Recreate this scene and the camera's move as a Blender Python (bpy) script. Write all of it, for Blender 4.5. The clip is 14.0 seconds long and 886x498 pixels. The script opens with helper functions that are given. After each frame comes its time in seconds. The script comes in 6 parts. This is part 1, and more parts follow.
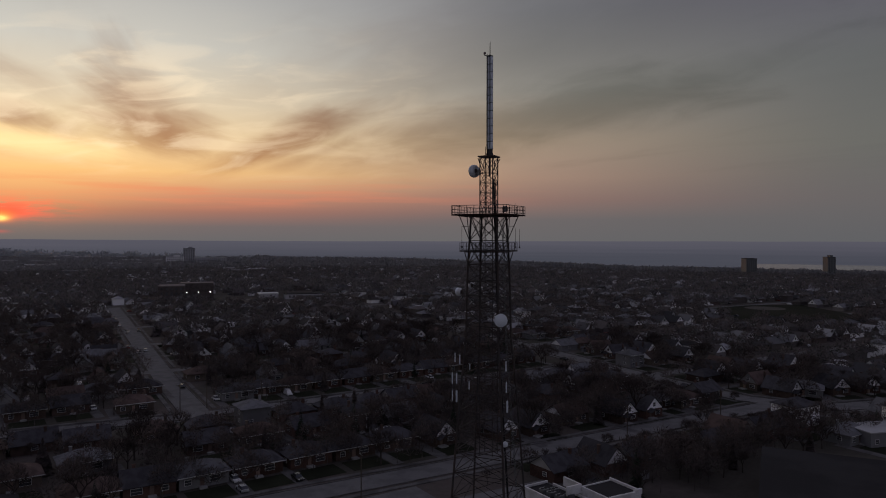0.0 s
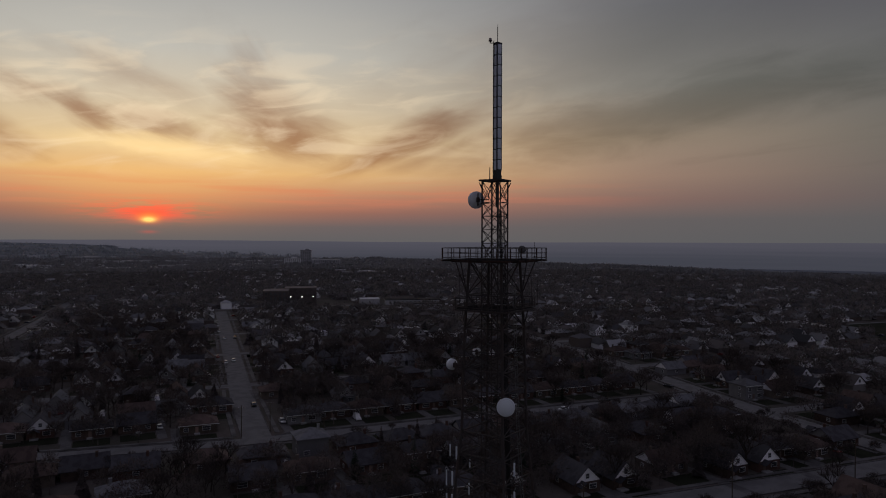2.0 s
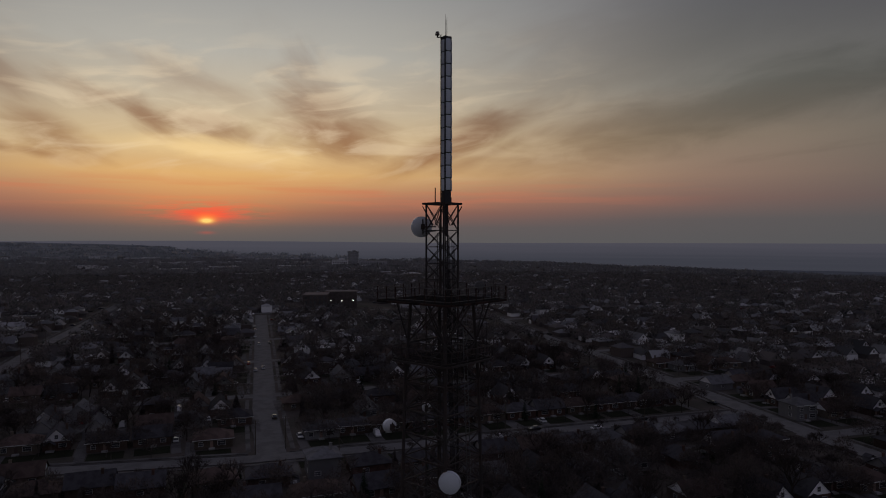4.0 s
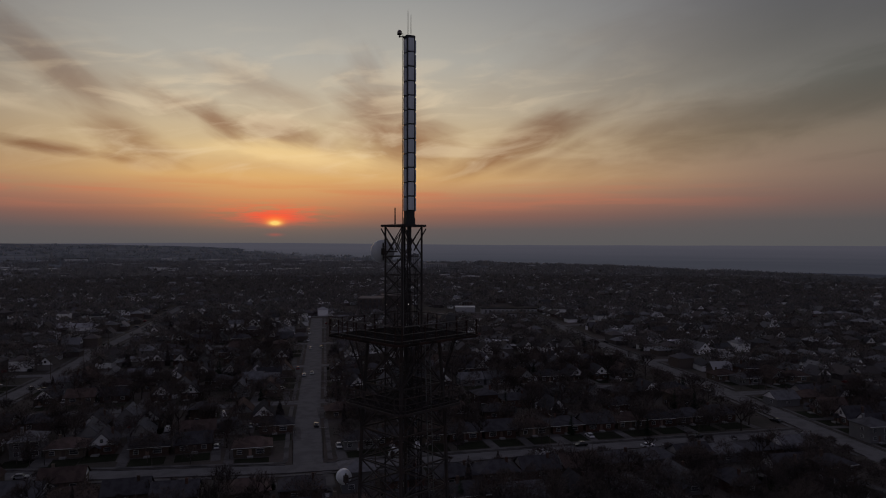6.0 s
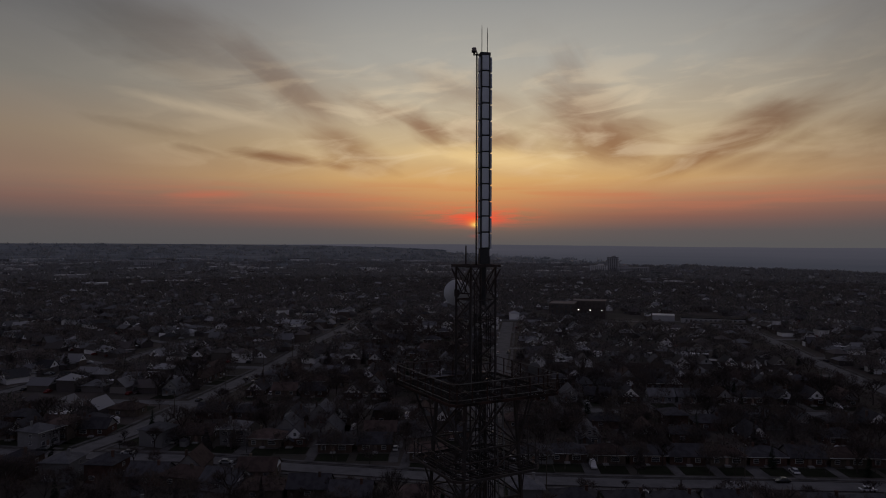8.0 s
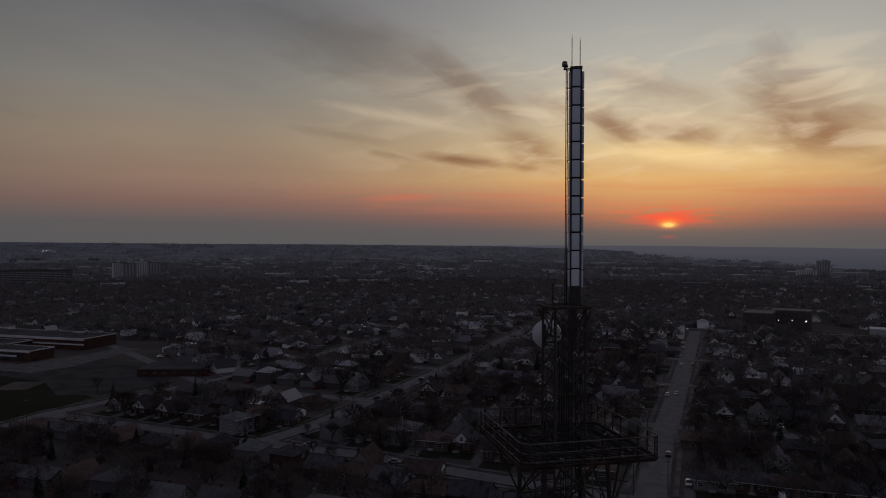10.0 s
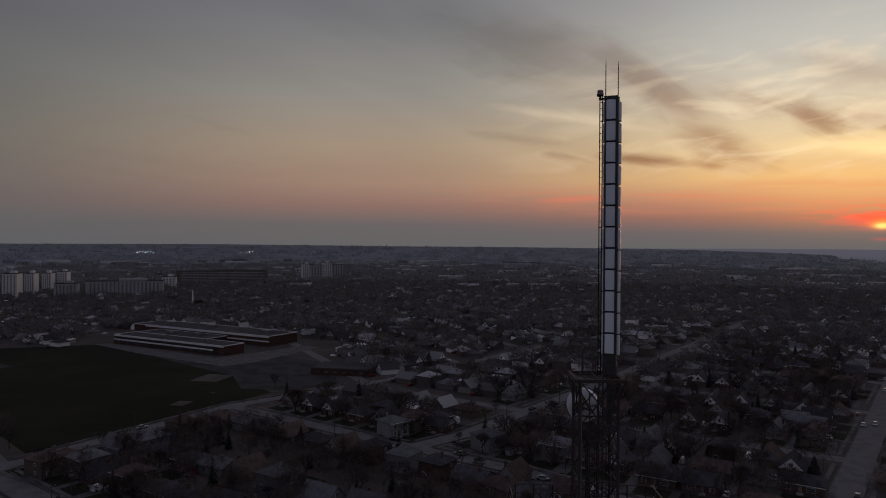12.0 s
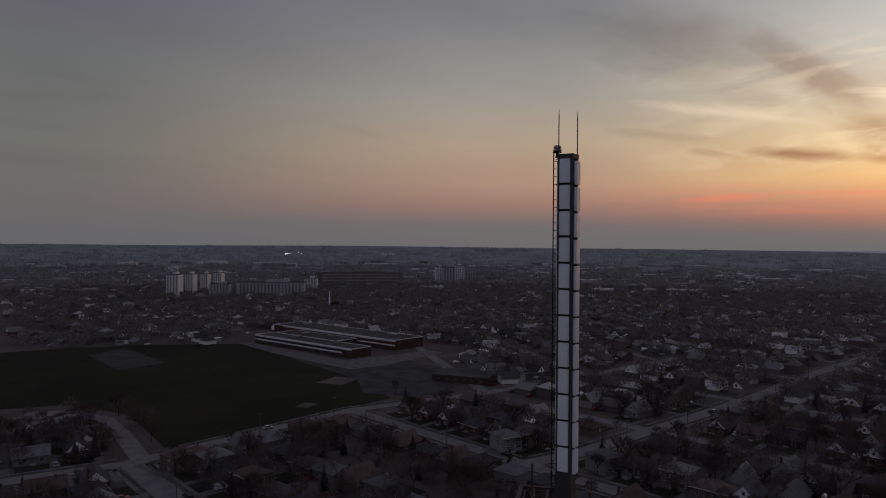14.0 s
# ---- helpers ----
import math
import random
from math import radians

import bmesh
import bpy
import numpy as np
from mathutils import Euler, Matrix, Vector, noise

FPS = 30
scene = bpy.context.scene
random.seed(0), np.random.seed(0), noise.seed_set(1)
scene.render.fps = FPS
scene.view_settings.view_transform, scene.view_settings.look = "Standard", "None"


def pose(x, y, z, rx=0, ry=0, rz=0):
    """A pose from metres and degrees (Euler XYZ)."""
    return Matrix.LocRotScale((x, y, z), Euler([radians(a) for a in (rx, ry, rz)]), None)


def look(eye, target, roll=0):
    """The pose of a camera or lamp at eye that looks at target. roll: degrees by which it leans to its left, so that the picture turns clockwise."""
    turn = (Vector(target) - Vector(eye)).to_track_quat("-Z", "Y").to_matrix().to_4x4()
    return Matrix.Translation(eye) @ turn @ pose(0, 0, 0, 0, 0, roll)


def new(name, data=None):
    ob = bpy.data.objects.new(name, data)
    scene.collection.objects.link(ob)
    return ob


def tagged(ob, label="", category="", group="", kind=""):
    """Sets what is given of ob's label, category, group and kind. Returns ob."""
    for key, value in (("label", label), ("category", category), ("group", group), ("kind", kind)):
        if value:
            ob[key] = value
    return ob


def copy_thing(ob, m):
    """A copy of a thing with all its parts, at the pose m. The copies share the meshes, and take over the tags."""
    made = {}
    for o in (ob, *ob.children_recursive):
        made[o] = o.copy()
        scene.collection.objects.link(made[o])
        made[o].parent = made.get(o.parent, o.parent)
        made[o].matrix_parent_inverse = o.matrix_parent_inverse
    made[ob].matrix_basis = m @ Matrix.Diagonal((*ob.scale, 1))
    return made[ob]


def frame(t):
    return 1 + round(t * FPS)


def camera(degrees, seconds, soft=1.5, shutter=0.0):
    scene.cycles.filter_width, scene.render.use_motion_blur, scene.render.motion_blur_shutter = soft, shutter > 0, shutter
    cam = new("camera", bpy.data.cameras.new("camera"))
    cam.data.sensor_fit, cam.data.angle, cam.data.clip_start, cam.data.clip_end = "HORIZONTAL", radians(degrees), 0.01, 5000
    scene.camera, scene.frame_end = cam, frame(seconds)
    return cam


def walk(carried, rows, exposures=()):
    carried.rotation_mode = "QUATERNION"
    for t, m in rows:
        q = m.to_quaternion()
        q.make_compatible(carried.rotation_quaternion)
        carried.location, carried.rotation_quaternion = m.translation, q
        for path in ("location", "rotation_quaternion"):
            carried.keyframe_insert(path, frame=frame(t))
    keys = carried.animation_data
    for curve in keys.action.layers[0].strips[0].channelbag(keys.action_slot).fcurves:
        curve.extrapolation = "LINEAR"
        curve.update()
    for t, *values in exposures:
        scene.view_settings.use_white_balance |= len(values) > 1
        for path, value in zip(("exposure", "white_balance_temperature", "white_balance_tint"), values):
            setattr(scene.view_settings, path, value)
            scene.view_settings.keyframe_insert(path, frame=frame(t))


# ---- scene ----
cam = camera(65.16, 14.0, 1.0)
# seconds, x, y, z, pitch, roll, yaw
ROWS = [
    (0, -0.00, -0.00, 58.13, -0.79, -0.04, -33.39),
    (0.5, 5.70, 3.30, 59.37, -0.78, -0.06, -30.68),
    (1, 11.46, 6.75, 60.55, -0.78, -0.06, -28.14),
    (1.5, 17.42, 10.16, 61.87, -0.80, -0.06, -25.70),
    (2, 23.43, 13.46, 63.25, -0.78, -0.12, -23.80),
    (2.5, 29.23, 16.48, 64.52, -0.75, -0.12, -22.23),
    (3, 32.09, 18.17, 65.25, -0.76, -0.08, -21.42),
    (5.5, 43.22, 23.80, 67.19, -0.65, -0.09, -15.75),
    (6, 45.45, 24.88, 67.80, -0.60, -0.08, -14.42),
    (6.5, 47.63, 26.00, 68.43, -0.57, -0.05, -13.03),
    (7, 49.98, 26.95, 69.10, -0.56, -0.09, -8.99),
    (7.5, 52.19, 28.06, 69.73, -0.52, -0.12, -3.46),
    (8, 54.30, 29.02, 70.33, -0.53, -0.17, 2.05),
    (8.5, 55.74, 30.08, 70.88, -0.56, -0.23, 6.25),
    (11, 62.67, 36.53, 73.59, -0.41, -0.31, 24.36),
    (11.5, 64.23, 38.40, 74.33, -0.39, -0.38, 27.99),
    (12, 65.82, 40.41, 75.16, -0.40, -0.36, 31.57),
    (12.5, 67.14, 42.62, 76.01, -0.37, -0.40, 35.00),
    (13, 68.30, 44.96, 76.91, -0.39, -0.40, 37.84),
    (13.5, 69.23, 47.39, 77.85, -0.39, -0.41, 40.28),
    (14, 70.03, 49.84, 78.72, -0.37, -0.39, 42.82),
]
walk(cam, [(t, pose(x, y, z, 90 + p, r, yaw)) for t, x, y, z, p, r, yaw in ROWS],
     [(0, 0.50), (1.5, 0.34), (3, 0.1), (6, -0.02), (8, -0.12), (11, 0.21), (12.5, 0.47), (14, 0.62)])

# ---- sky and light ----
SUN_AZ, SUN_EL = 0.8, 1.5          # degrees east of +y, degrees up


class Nodes:
    """Short hand for a node tree."""

    def __init__(self, tree):
        self.t = tree
        tree.nodes.clear()

    def add(self, kind):
        return self.t.nodes.new(kind)

    def put(self, socket, value):
        if isinstance(value, bpy.types.NodeSocket):
            self.t.links.new(value, socket)
        else:
            socket.default_value = value

    def m(self, op, a, b=0.0, c=0.0, clamp=False):
        n = self.add("ShaderNodeMath")
        n.operation, n.use_clamp = op, clamp
        for s, val in zip(n.inputs, (a, b, c)):
            self.put(s, val)
        return n.outputs[0]

    def smooth(self, x, a, b, lo=0.0, hi=1.0):
        n = self.add("ShaderNodeMapRange")
        n.interpolation_type = "SMOOTHSTEP"
        for s, val in zip(n.inputs, (x, a, b, lo, hi)):
            self.put(s, val)
        return n.outputs[0]

    def ramp(self, x, stops, span):
        n = self.add("ShaderNodeValToRGB")
        self.put(n.inputs[0], self.m("DIVIDE", x, span))
        el = n.color_ramp.elements
        while len(el) < len(stops):
            el.new(0.5)
        for e, (p, col) in zip(el, stops):
            e.position, e.color = p / span, (*col, 1)
        return n.outputs[0]

    def mix(self, f, a, b, kind="MIX"):
        n = self.add("ShaderNodeMix")
        n.data_type, n.blend_type = "RGBA", kind
        self.put(n.inputs["Factor"], f)
        for s, val in ((n.inputs[6], a), (n.inputs[7], b)):
            self.put(s, (*val, 1) if isinstance(val, tuple) else val)
        return n.outputs[2]

    def noise(self, vec, scale, detail=4.0, rough=0.55, dist=0.0):
        n = self.add("ShaderNodeTexNoise")
        self.put(n.inputs["Vector"], vec)
        for k, val in (("Scale", scale), ("Detail", detail), ("Roughness", rough), ("Distortion", dist)):
            n.inputs[k].default_value = val
        return n.outputs[0]

    def vec(self, x, y, z=0.0):
        n = self.add("ShaderNodeCombineXYZ")
        for s, val in zip(n.inputs, (x, y, z)):
            self.put(s, val)
        return n.outputs[0]


def make_sky():
    w = bpy.data.worlds.new("dusk_sky")
    scene.world = w
    w.use_nodes = True
    k = Nodes(w.node_tree)
    xyz = k.add("ShaderNodeSeparateXYZ")
    k.put(xyz.inputs[0], k.add("ShaderNodeTexCoord").outputs["Generated"])
    x, y, z = xyz.outputs
    el = k.m("MULTIPLY", k.m("ARCSINE", z), 57.296)
    az = k.m("SUBTRACT", k.m("MULTIPLY", k.m("ARCTAN2", x, y), 57.296), SUN_AZ)
    off = k.m("ABSOLUTE", k.m("SUBTRACT", az, 2.5))
    near = k.ramp(el, [(0, (.105, .098, .098)), (1.0, (.128, .102, .098)), (2.2, (.285, .125, .088)), (3.4, (.47, .205, .112)),
                       (5.2, (.68, .41, .165)), (7.5, (.66, .480, .255)), (10.5, (.575, .476, .330)), (14.5, (.450, .428, .370)), (20, (.305, .305, .297)), (30, (.20, .20, .207))], 30)
    mid = k.ramp(el, [(0, (.100, .095, .095)), (1.6, (.112, .098, .096)), (3.2, (.212, .124, .100)), (5, (.290, .186, .132)),
                      (8, (.298, .224, .158)), (12, (.236, .220, .192)), (18, (.165, .164, .170)), (30, (.125, .127, .140))], 30)
    far = k.ramp(el, [(0, (.085, .085, .088)), (3, (.100, .092, .090)), (7, (.105, .104, .094)), (13, (.092, .095, .094)),
                      (20, (.080, .075, .098)), (30, (.072, .070, .092))], 30)
    col = k.mix(k.smooth(off, 4, 40), near, mid)
    col = k.mix(k.smooth(k.m("MAXIMUM", az, k.m("MULTIPLY", az, -0.88)), 30, 66), col, far)
    # cirrus on a high sheet: streaks that run away from the sun
    up = k.m("ADD", k.m("MAXIMUM", z, 0.0), 0.06)
    sheet = k.vec(k.m("DIVIDE", x, up), k.m("DIVIDE", y, up))
    turn = k.add("ShaderNodeMapping")
    k.put(turn.inputs["Vector"], sheet)
    turn.inputs["Rotation"].default_value = (0, 0, radians(14))
    turn.inputs["Scale"].default_value = (1.0, 0.33, 1.0)
    wisp = k.noise(turn.outputs[0], 1.25, 7.0, 0.58, 0.6)
    broad = k.noise(turn.outputs[0], 0.42, 4.0, 0.5, 0.4)
    sky_az = k.vec(k.m("MULTIPLY", az, 0.055), k.m("MULTIPLY", el, 0.17))
    ragged = k.noise(sky_az, 2.0, 5.0, 0.55, 1.0)

    frayed = k.noise(k.vec(k.m("MULTIPLY", az, 0.10), k.m("MULTIPLY", k.m("ADD", el, k.m("MULTIPLY", az, -0.10)), 0.40)), 1.5, 5.0, 0.52, 0.8)

    def cloud(a, e, wide, high, lean, strength, seed=0.0):
        """A fibrous bank at azimuth a and elevation e from the sun's bearing, its fibres along its lean."""
        c, s = math.cos(radians(lean)), math.sin(radians(lean))
        da, de = k.m("SUBTRACT", az, a), k.m("SUBTRACT", el, e)
        along = k.m("ADD", k.m("MULTIPLY", da, c), k.m("MULTIPLY", de, s))
        over = k.m("SUBTRACT", k.m("MULTIPLY", de, c), k.m("MULTIPLY", da, s))
        p, q = k.m("DIVIDE", along, wide), k.m("DIVIDE", over, high)
        r = k.m("SQRT", k.m("ADD", k.m("MULTIPLY", p, p), k.m("MULTIPLY", q, q)))
        fibre = k.noise(k.vec(k.m("MULTIPLY", along, 0.13), k.m("MULTIPLY", over, 0.46), a + seed), 0.85, 5.0, 0.54, 0.6)
        r = k.m("ADD", r, k.m("ADD", k.m("MULTIPLY", k.m("SUBTRACT", fibre, 0.5), 2.5), k.m("MULTIPLY", k.m("SUBTRACT", ragged, 0.5), 1.1)))
        return k.m("MULTIPLY", k.smooth(r, 1.55, -0.2), strength)

    def veil_bank(a, e, wide, high, lean, strength):
        """A soft grey veil with hardly any edge."""
        c, s = math.cos(radians(lean)), math.sin(radians(lean))
        da, de = k.m("SUBTRACT", az, a), k.m("SUBTRACT", el, e)
        p = k.m("DIVIDE", k.m("ADD", k.m("MULTIPLY", da, c), k.m("MULTIPLY", de, s)), wide)
        q = k.m("DIVIDE", k.m("SUBTRACT", k.m("MULTIPLY", de, c), k.m("MULTIPLY", da, s)), high)
        r = k.m("SQRT", k.m("ADD", k.m("MULTIPLY", p, p), k.m("MULTIPLY", q, q)))
        r = k.m("ADD", r, k.m("MULTIPLY", k.m("SUBTRACT", broad, 0.5), 1.2))
        return k.m("MULTIPLY", k.smooth(r, 1.5, 0.0), strength)

    # bearing and height off the sun's foot, breadth, height, lean, strength
    banks = [cloud(10.8, 8.5, 4.6, 2.4, -9, 1.0), cloud(8.2, 10.8, 3.6, 2.2, -30, .75), cloud(7.4, 13.6, 2.2, 1.8, -60, .4), cloud(20.5, 8.2, 7.6, 1.5, 23, .95), cloud(23.0, 7.2, 5.6, .65, 21, .55),
             cloud(41, 10.2, 18, 2.5, 10, .8), cloud(36, 16.5, 18, 3.8, 14, .25), cloud(31, 12.2, 8, 1.4, 16, .3),
             cloud(-25, 15.2, 13, 2.8, -19, .52), cloud(-16.0, 12.5, 6.2, 1.7, -33, .6), cloud(-40, 18.5, 18, 3.8, -12, .26), cloud(-36, 12.6, 11, 1.2, -12, .22),
             cloud(-16.2, 6.7, 2.8, .42, -7, 1.1), cloud(-11.4, 6.2, 2.0, .34, -8, .7), cloud(-10.8, 7.6, 3.2, 1.1, -21, .75), cloud(-22.6, 7.2, 3.0, .42, -10, .55), cloud(-26.5, 8.7, 4.8, .5, -8, .45),
             cloud(-5.0, 9.7, 5.2, 1.1, -21, .9), cloud(1.2, 8.7, 4.0, 1.05, -16, .85), cloud(4.0, 7.3, 2.6, .6, -14, .65), cloud(-2.0, 12.6, 5.4, 1.4, -20, .4)]
    soft = [veil_bank(-27, 16.4, 15, 3.8, -17, .46), veil_bank(-46, 20.5, 22, 5.0, -10, .30), veil_bank(44, 16.5, 16, 5.5, 12, .52), veil_bank(43, 10.4, 16, 2.4, 10, .55),
            veil_bank(10.2, 9.2, 4.2, 2.6, -20, .5), veil_bank(20.5, 8.2, 6.8, 1.3, 23, .45), veil_bank(-16.0, 12.5, 6.0, 1.7, -33, .4)]
    dark = banks[0]
    for b in banks[1:]:
        dark = k.m("MAXIMUM", dark, b)
    smear = soft[0]
    for b in soft[1:]:
        smear = k.m("MAXIMUM", smear, b)
    dark = k.m("SUBTRACT", 1.0, k.m("MULTIPLY", k.m("SUBTRACT", 1.0, k.m("MINIMUM", dark, 1.0)), k.m("SUBTRACT", 1.0, smear)))
    thin = k.m("MULTIPLY", k.smooth(wisp, 0.50, 0.80), 0.26)
    haze = k.m("MULTIPLY", k.smooth(broad, 0.46, 0.70), 0.22)
    veil = k.m("MULTIPLY", k.m("MAXIMUM", k.m("MAXIMUM", thin, haze), dark), k.smooth(el, 3.4, 6.4))
    shade = k.mix(k.smooth(off, 14, 40), (.52, .375, .335), (.56, .575, .56))
    col = k.mix(veil, col, k.mix(1.0, col, shade, "MULTIPLY"))
    # sunlit threads between the banks
    lit = k.m("MULTIPLY", k.m("MULTIPLY", k.smooth(frayed, 0.55, 0.30), 0.42), k.smooth(off, 36, 3))
    lit = k.m("MULTIPLY", lit, k.m("MULTIPLY", k.smooth(el, 4, 7), k.smooth(el, 18, 10)))
    pale = k.m("MULTIPLY", cloud(-22.5, 10.3, 5.0, .5, -9, .40, 40.0), 0.7)
    gold = k.m("MULTIPLY", cloud(0.5, 7.0, 7.0, .8, -4, .6, 60.0), 1.0)
    col = k.mix(k.m("MAXIMUM", lit, pale), col, (.86, .69, .46))
    col = k.mix(gold, col, (.98, .70, .32))

    # a long red stripe low over the horizon
    stripe = k.smooth(k.noise(k.vec(k.m("MULTIPLY", az, 0.035), k.m("MULTIPLY", el, 0.55)), 2.6, 3.0, 0.5), 0.42, 0.66)
    low = k.m("MULTIPLY", k.m("MULTIPLY", k.smooth(el, 2.0, 3.3), k.smooth(el, 5.4, 3.9)), k.smooth(off, 42, 8))
    col = k.mix(k.m("MULTIPLY", k.m("MULTIPLY", low, stripe), 0.5), col, (.58, .17, .09))
    col = k.mix(cloud(-21.5, 3.7, 2.6, .3, 2, .6, 80.0), col, (.60, .15, .085))
    # the sun, half lost in the haze, and the glow round it
    def spot(wa, we, e0=SUN_EL):
        p, q = k.m("DIVIDE", az, wa), k.m("DIVIDE", k.m("SUBTRACT", el, e0), we)
        return k.m("POWER", 2.718, k.m("MULTIPLY", k.m("ADD", k.m("MULTIPLY", p, p), k.m("MULTIPLY", q, q)), -1.0))
    streak = k.smooth(k.noise(k.vec(k.m("MULTIPLY", az, 0.12), el), 3.2, 4.0, 0.6), 0.35, 0.6)
    col = k.mix(k.m("MULTIPLY", spot(9.0, 2.2, 3.8), 0.28), col, (1.0, .50, .12))
    col = k.mix(k.m("MULTIPLY", k.m("MULTIPLY", spot(3.8, 0.7, SUN_EL + 0.75), 0.7), streak), col, (1.0, .11, .045))
    col = k.mix(k.m("MULTIPLY", spot(1.7, 0.40, SUN_EL + 0.42), 0.9), col, (1.0, .085, .04))
    col = k.mix(k.m("MULTIPLY", spot(0.55, 0.12, SUN_EL - 0.95), 0.35), col, (.55, .09, .06))
    col = k.mix(k.m("MULTIPLY", spot(0.75, 0.34, SUN_EL + 0.15), 1.0), col, (1.0, .24, .05))
    col = k.mix(k.m("MINIMUM", k.m("MULTIPLY", spot(0.42, 0.17, SUN_EL - 0.02), 1.5), 1.0), col, (1.0, .66, .17))
    # the sky out of view, overhead and behind, is brightened to light the scene
    dim = k.m("MULTIPLY", k.smooth(el, 24, 50, 1.0, 1.28), k.smooth(off, 75, 150, 1.0, 1.6))
    col = k.mix(1.0, col, k.vec(dim, dim, k.m("MULTIPLY", dim, k.smooth(el, 18, 50, 1.02, 1.13))), "MULTIPLY")
    col = k.mix(k.smooth(el, -0.6, -1.6), col, (.03, .03, .032))
    bg = k.add("ShaderNodeBackground")
    k.put(bg.inputs["Color"], col)
    bg.inputs["Strength"].default_value = 1.0
    k.put(k.add("ShaderNodeOutputWorld").inputs["Surface"], bg.outputs[0])


make_sky()
sun = new("sun", bpy.data.lights.new("sun", "SUN"))
sun.data.energy, sun.data.angle, sun.data.color = 0.06, radians(3), (1.0, 0.42, 0.2)
sun.matrix_world = look((0, 0, 50), (-math.sin(radians(SUN_AZ)), -math.cos(radians(SUN_AZ)), 50 - math.tan(radians(SUN_EL))))

# ---- materials ----


def material(name, colour, rough=0.8, vary=0.25, scale=1.0, metal=0.0, second=None, bump=0.0, each=0.0, coat=0.0):
    """Two scales of variation, a second colour in patches, and a change from object to object (each)."""
    mat = bpy.data.materials.new(name)
    mat.use_nodes = True
    k = Nodes(mat.node_tree)
    bsdf = k.add("ShaderNodeBsdfPrincipled")
    pos = k.add("ShaderNodeTexCoord").outputs["Object"]
    big, fine = k.noise(pos, 0.35 * scale, 3.0), k.noise(pos, 5.0 * scale, 5.0, 0.65)
    col = k.mix(k.smooth(big, 0.42, 0.62), tuple(colour), tuple(second or [c * (1 - vary) for c in colour]))
    amount = k.m("ADD", k.m("MULTIPLY", k.m("SUBTRACT", fine, 0.5), 2.2 * vary), 1.0)
    if each:
        rnd = k.add("ShaderNodeObjectInfo").outputs["Random"]
        amount = k.m("MULTIPLY", amount, k.m("ADD", k.m("MULTIPLY", rnd, 2 * each), 1.0 - each))
    col = k.mix(1.0, col, k.vec(amount, amount, amount), "MULTIPLY")
    k.put(bsdf.inputs["Base Color"], col)
    k.put(bsdf.inputs["Roughness"], k.m("ADD", k.m("MULTIPLY", k.m("SUBTRACT", fine, 0.5), 0.25), rough, clamp=True))
    bsdf.inputs["Metallic"].default_value = metal
    bsdf.inputs["Specular IOR Level"].default_value = 0.06 if rough >= 0.88 else 0.5
    bsdf.inputs["Coat Weight"].default_value = coat
    if bump:
        b = k.add("ShaderNodeBump")
        b.inputs["Strength"].default_value = bump
        b.inputs["Distance"].default_value = 0.05
        k.put(b.inputs["Height"], fine)
        k.put(bsdf.inputs["Normal"], b.outputs[0])
    k.put(k.add("ShaderNodeOutputMaterial").inputs["Surface"], bsdf.outputs[0])
    return mat


def island_material(name, colours, rough=0.85, airy=False):
    """For stuff: each loose piece of the mesh takes a colour of its own."""
    mat = bpy.data.materials.new(name)
    mat.use_nodes = True
    k = Nodes(mat.node_tree)
    bsdf = k.add("ShaderNodeBsdfPrincipled")
    rnd = k.add("ShaderNodeNewGeometry").outputs["Random Per Island"]
    n = k.add("ShaderNodeValToRGB")
    n.color_ramp.interpolation = "CONSTANT"
    k.put(n.inputs[0], rnd)
    el = n.color_ramp.elements
    while len(el) < len(colours):
        el.new(0.5)
    for i, (e, c) in enumerate(zip(el, colours)):
        e.position, e.color = i / len(colours), (*c, 1)
    k.put(bsdf.inputs["Base Color"], n.outputs[0])
    bsdf.inputs["Roughness"].default_value = rough
    bsdf.inputs["Specular IOR Level"].default_value = 0.1
    surface = bsdf.outputs[0]
    if airy:                       # light passes through the twigs
        thru, both = k.add("ShaderNodeBsdfTranslucent"), k.add("ShaderNodeMixShader")
        k.put(thru.inputs["Color"], n.outputs[0])
        both.inputs[0].default_value = 0.45
        k.put(both.inputs[1], surface)
        k.put(both.inputs[2], thru.outputs[0])
        surface = both.outputs[0]
    k.put(k.add("ShaderNodeOutputMaterial").inputs["Surface"], surface)
    return mat


def glow(name, colour, strength):
    mat = bpy.data.materials.new(name)
    mat.use_nodes = True
    k = Nodes(mat.node_tree)
    e = k.add("ShaderNodeEmission")
    e.inputs[0].default_value, e.inputs[1].default_value = (*colour, 1), strength
    k.put(k.add("ShaderNodeOutputMaterial").inputs["Surface"], e.outputs[0])
    return mat


ASPHALT = material("asphalt", (0.143, 0.139, 0.139), 0.9, 0.22, 0.6, second=(0.114, 0.111, 0.111))
KERB = material("worn_kerb_concrete", (.120, .115, .113), 0.9, 0.4, 0.5)
CONCRETE = material("concrete", (.30, .295, .29), 0.9, 0.2, 0.8)
DRIVE = material("driveway_paving", (.098, .094, .094), 0.9, 0.3, 0.6, each=0.35)
GROUND = material("yard_ground", (0.060, 0.055, 0.047), 0.95, 0.4, 0.10, second=(0.085, 0.072, 0.066))
GRASS = material("field_grass", (.012, .015, .008), 0.95, 0.45, 0.05, second=(.020, .020, .013))
LAWN = material("lawn_grass", (.026, .029, .018), 0.95, 0.3, 0.3, each=0.3)
SOIL = material("bare_ground", (.10, .09, .08), 0.95, 0.3, 0.15)
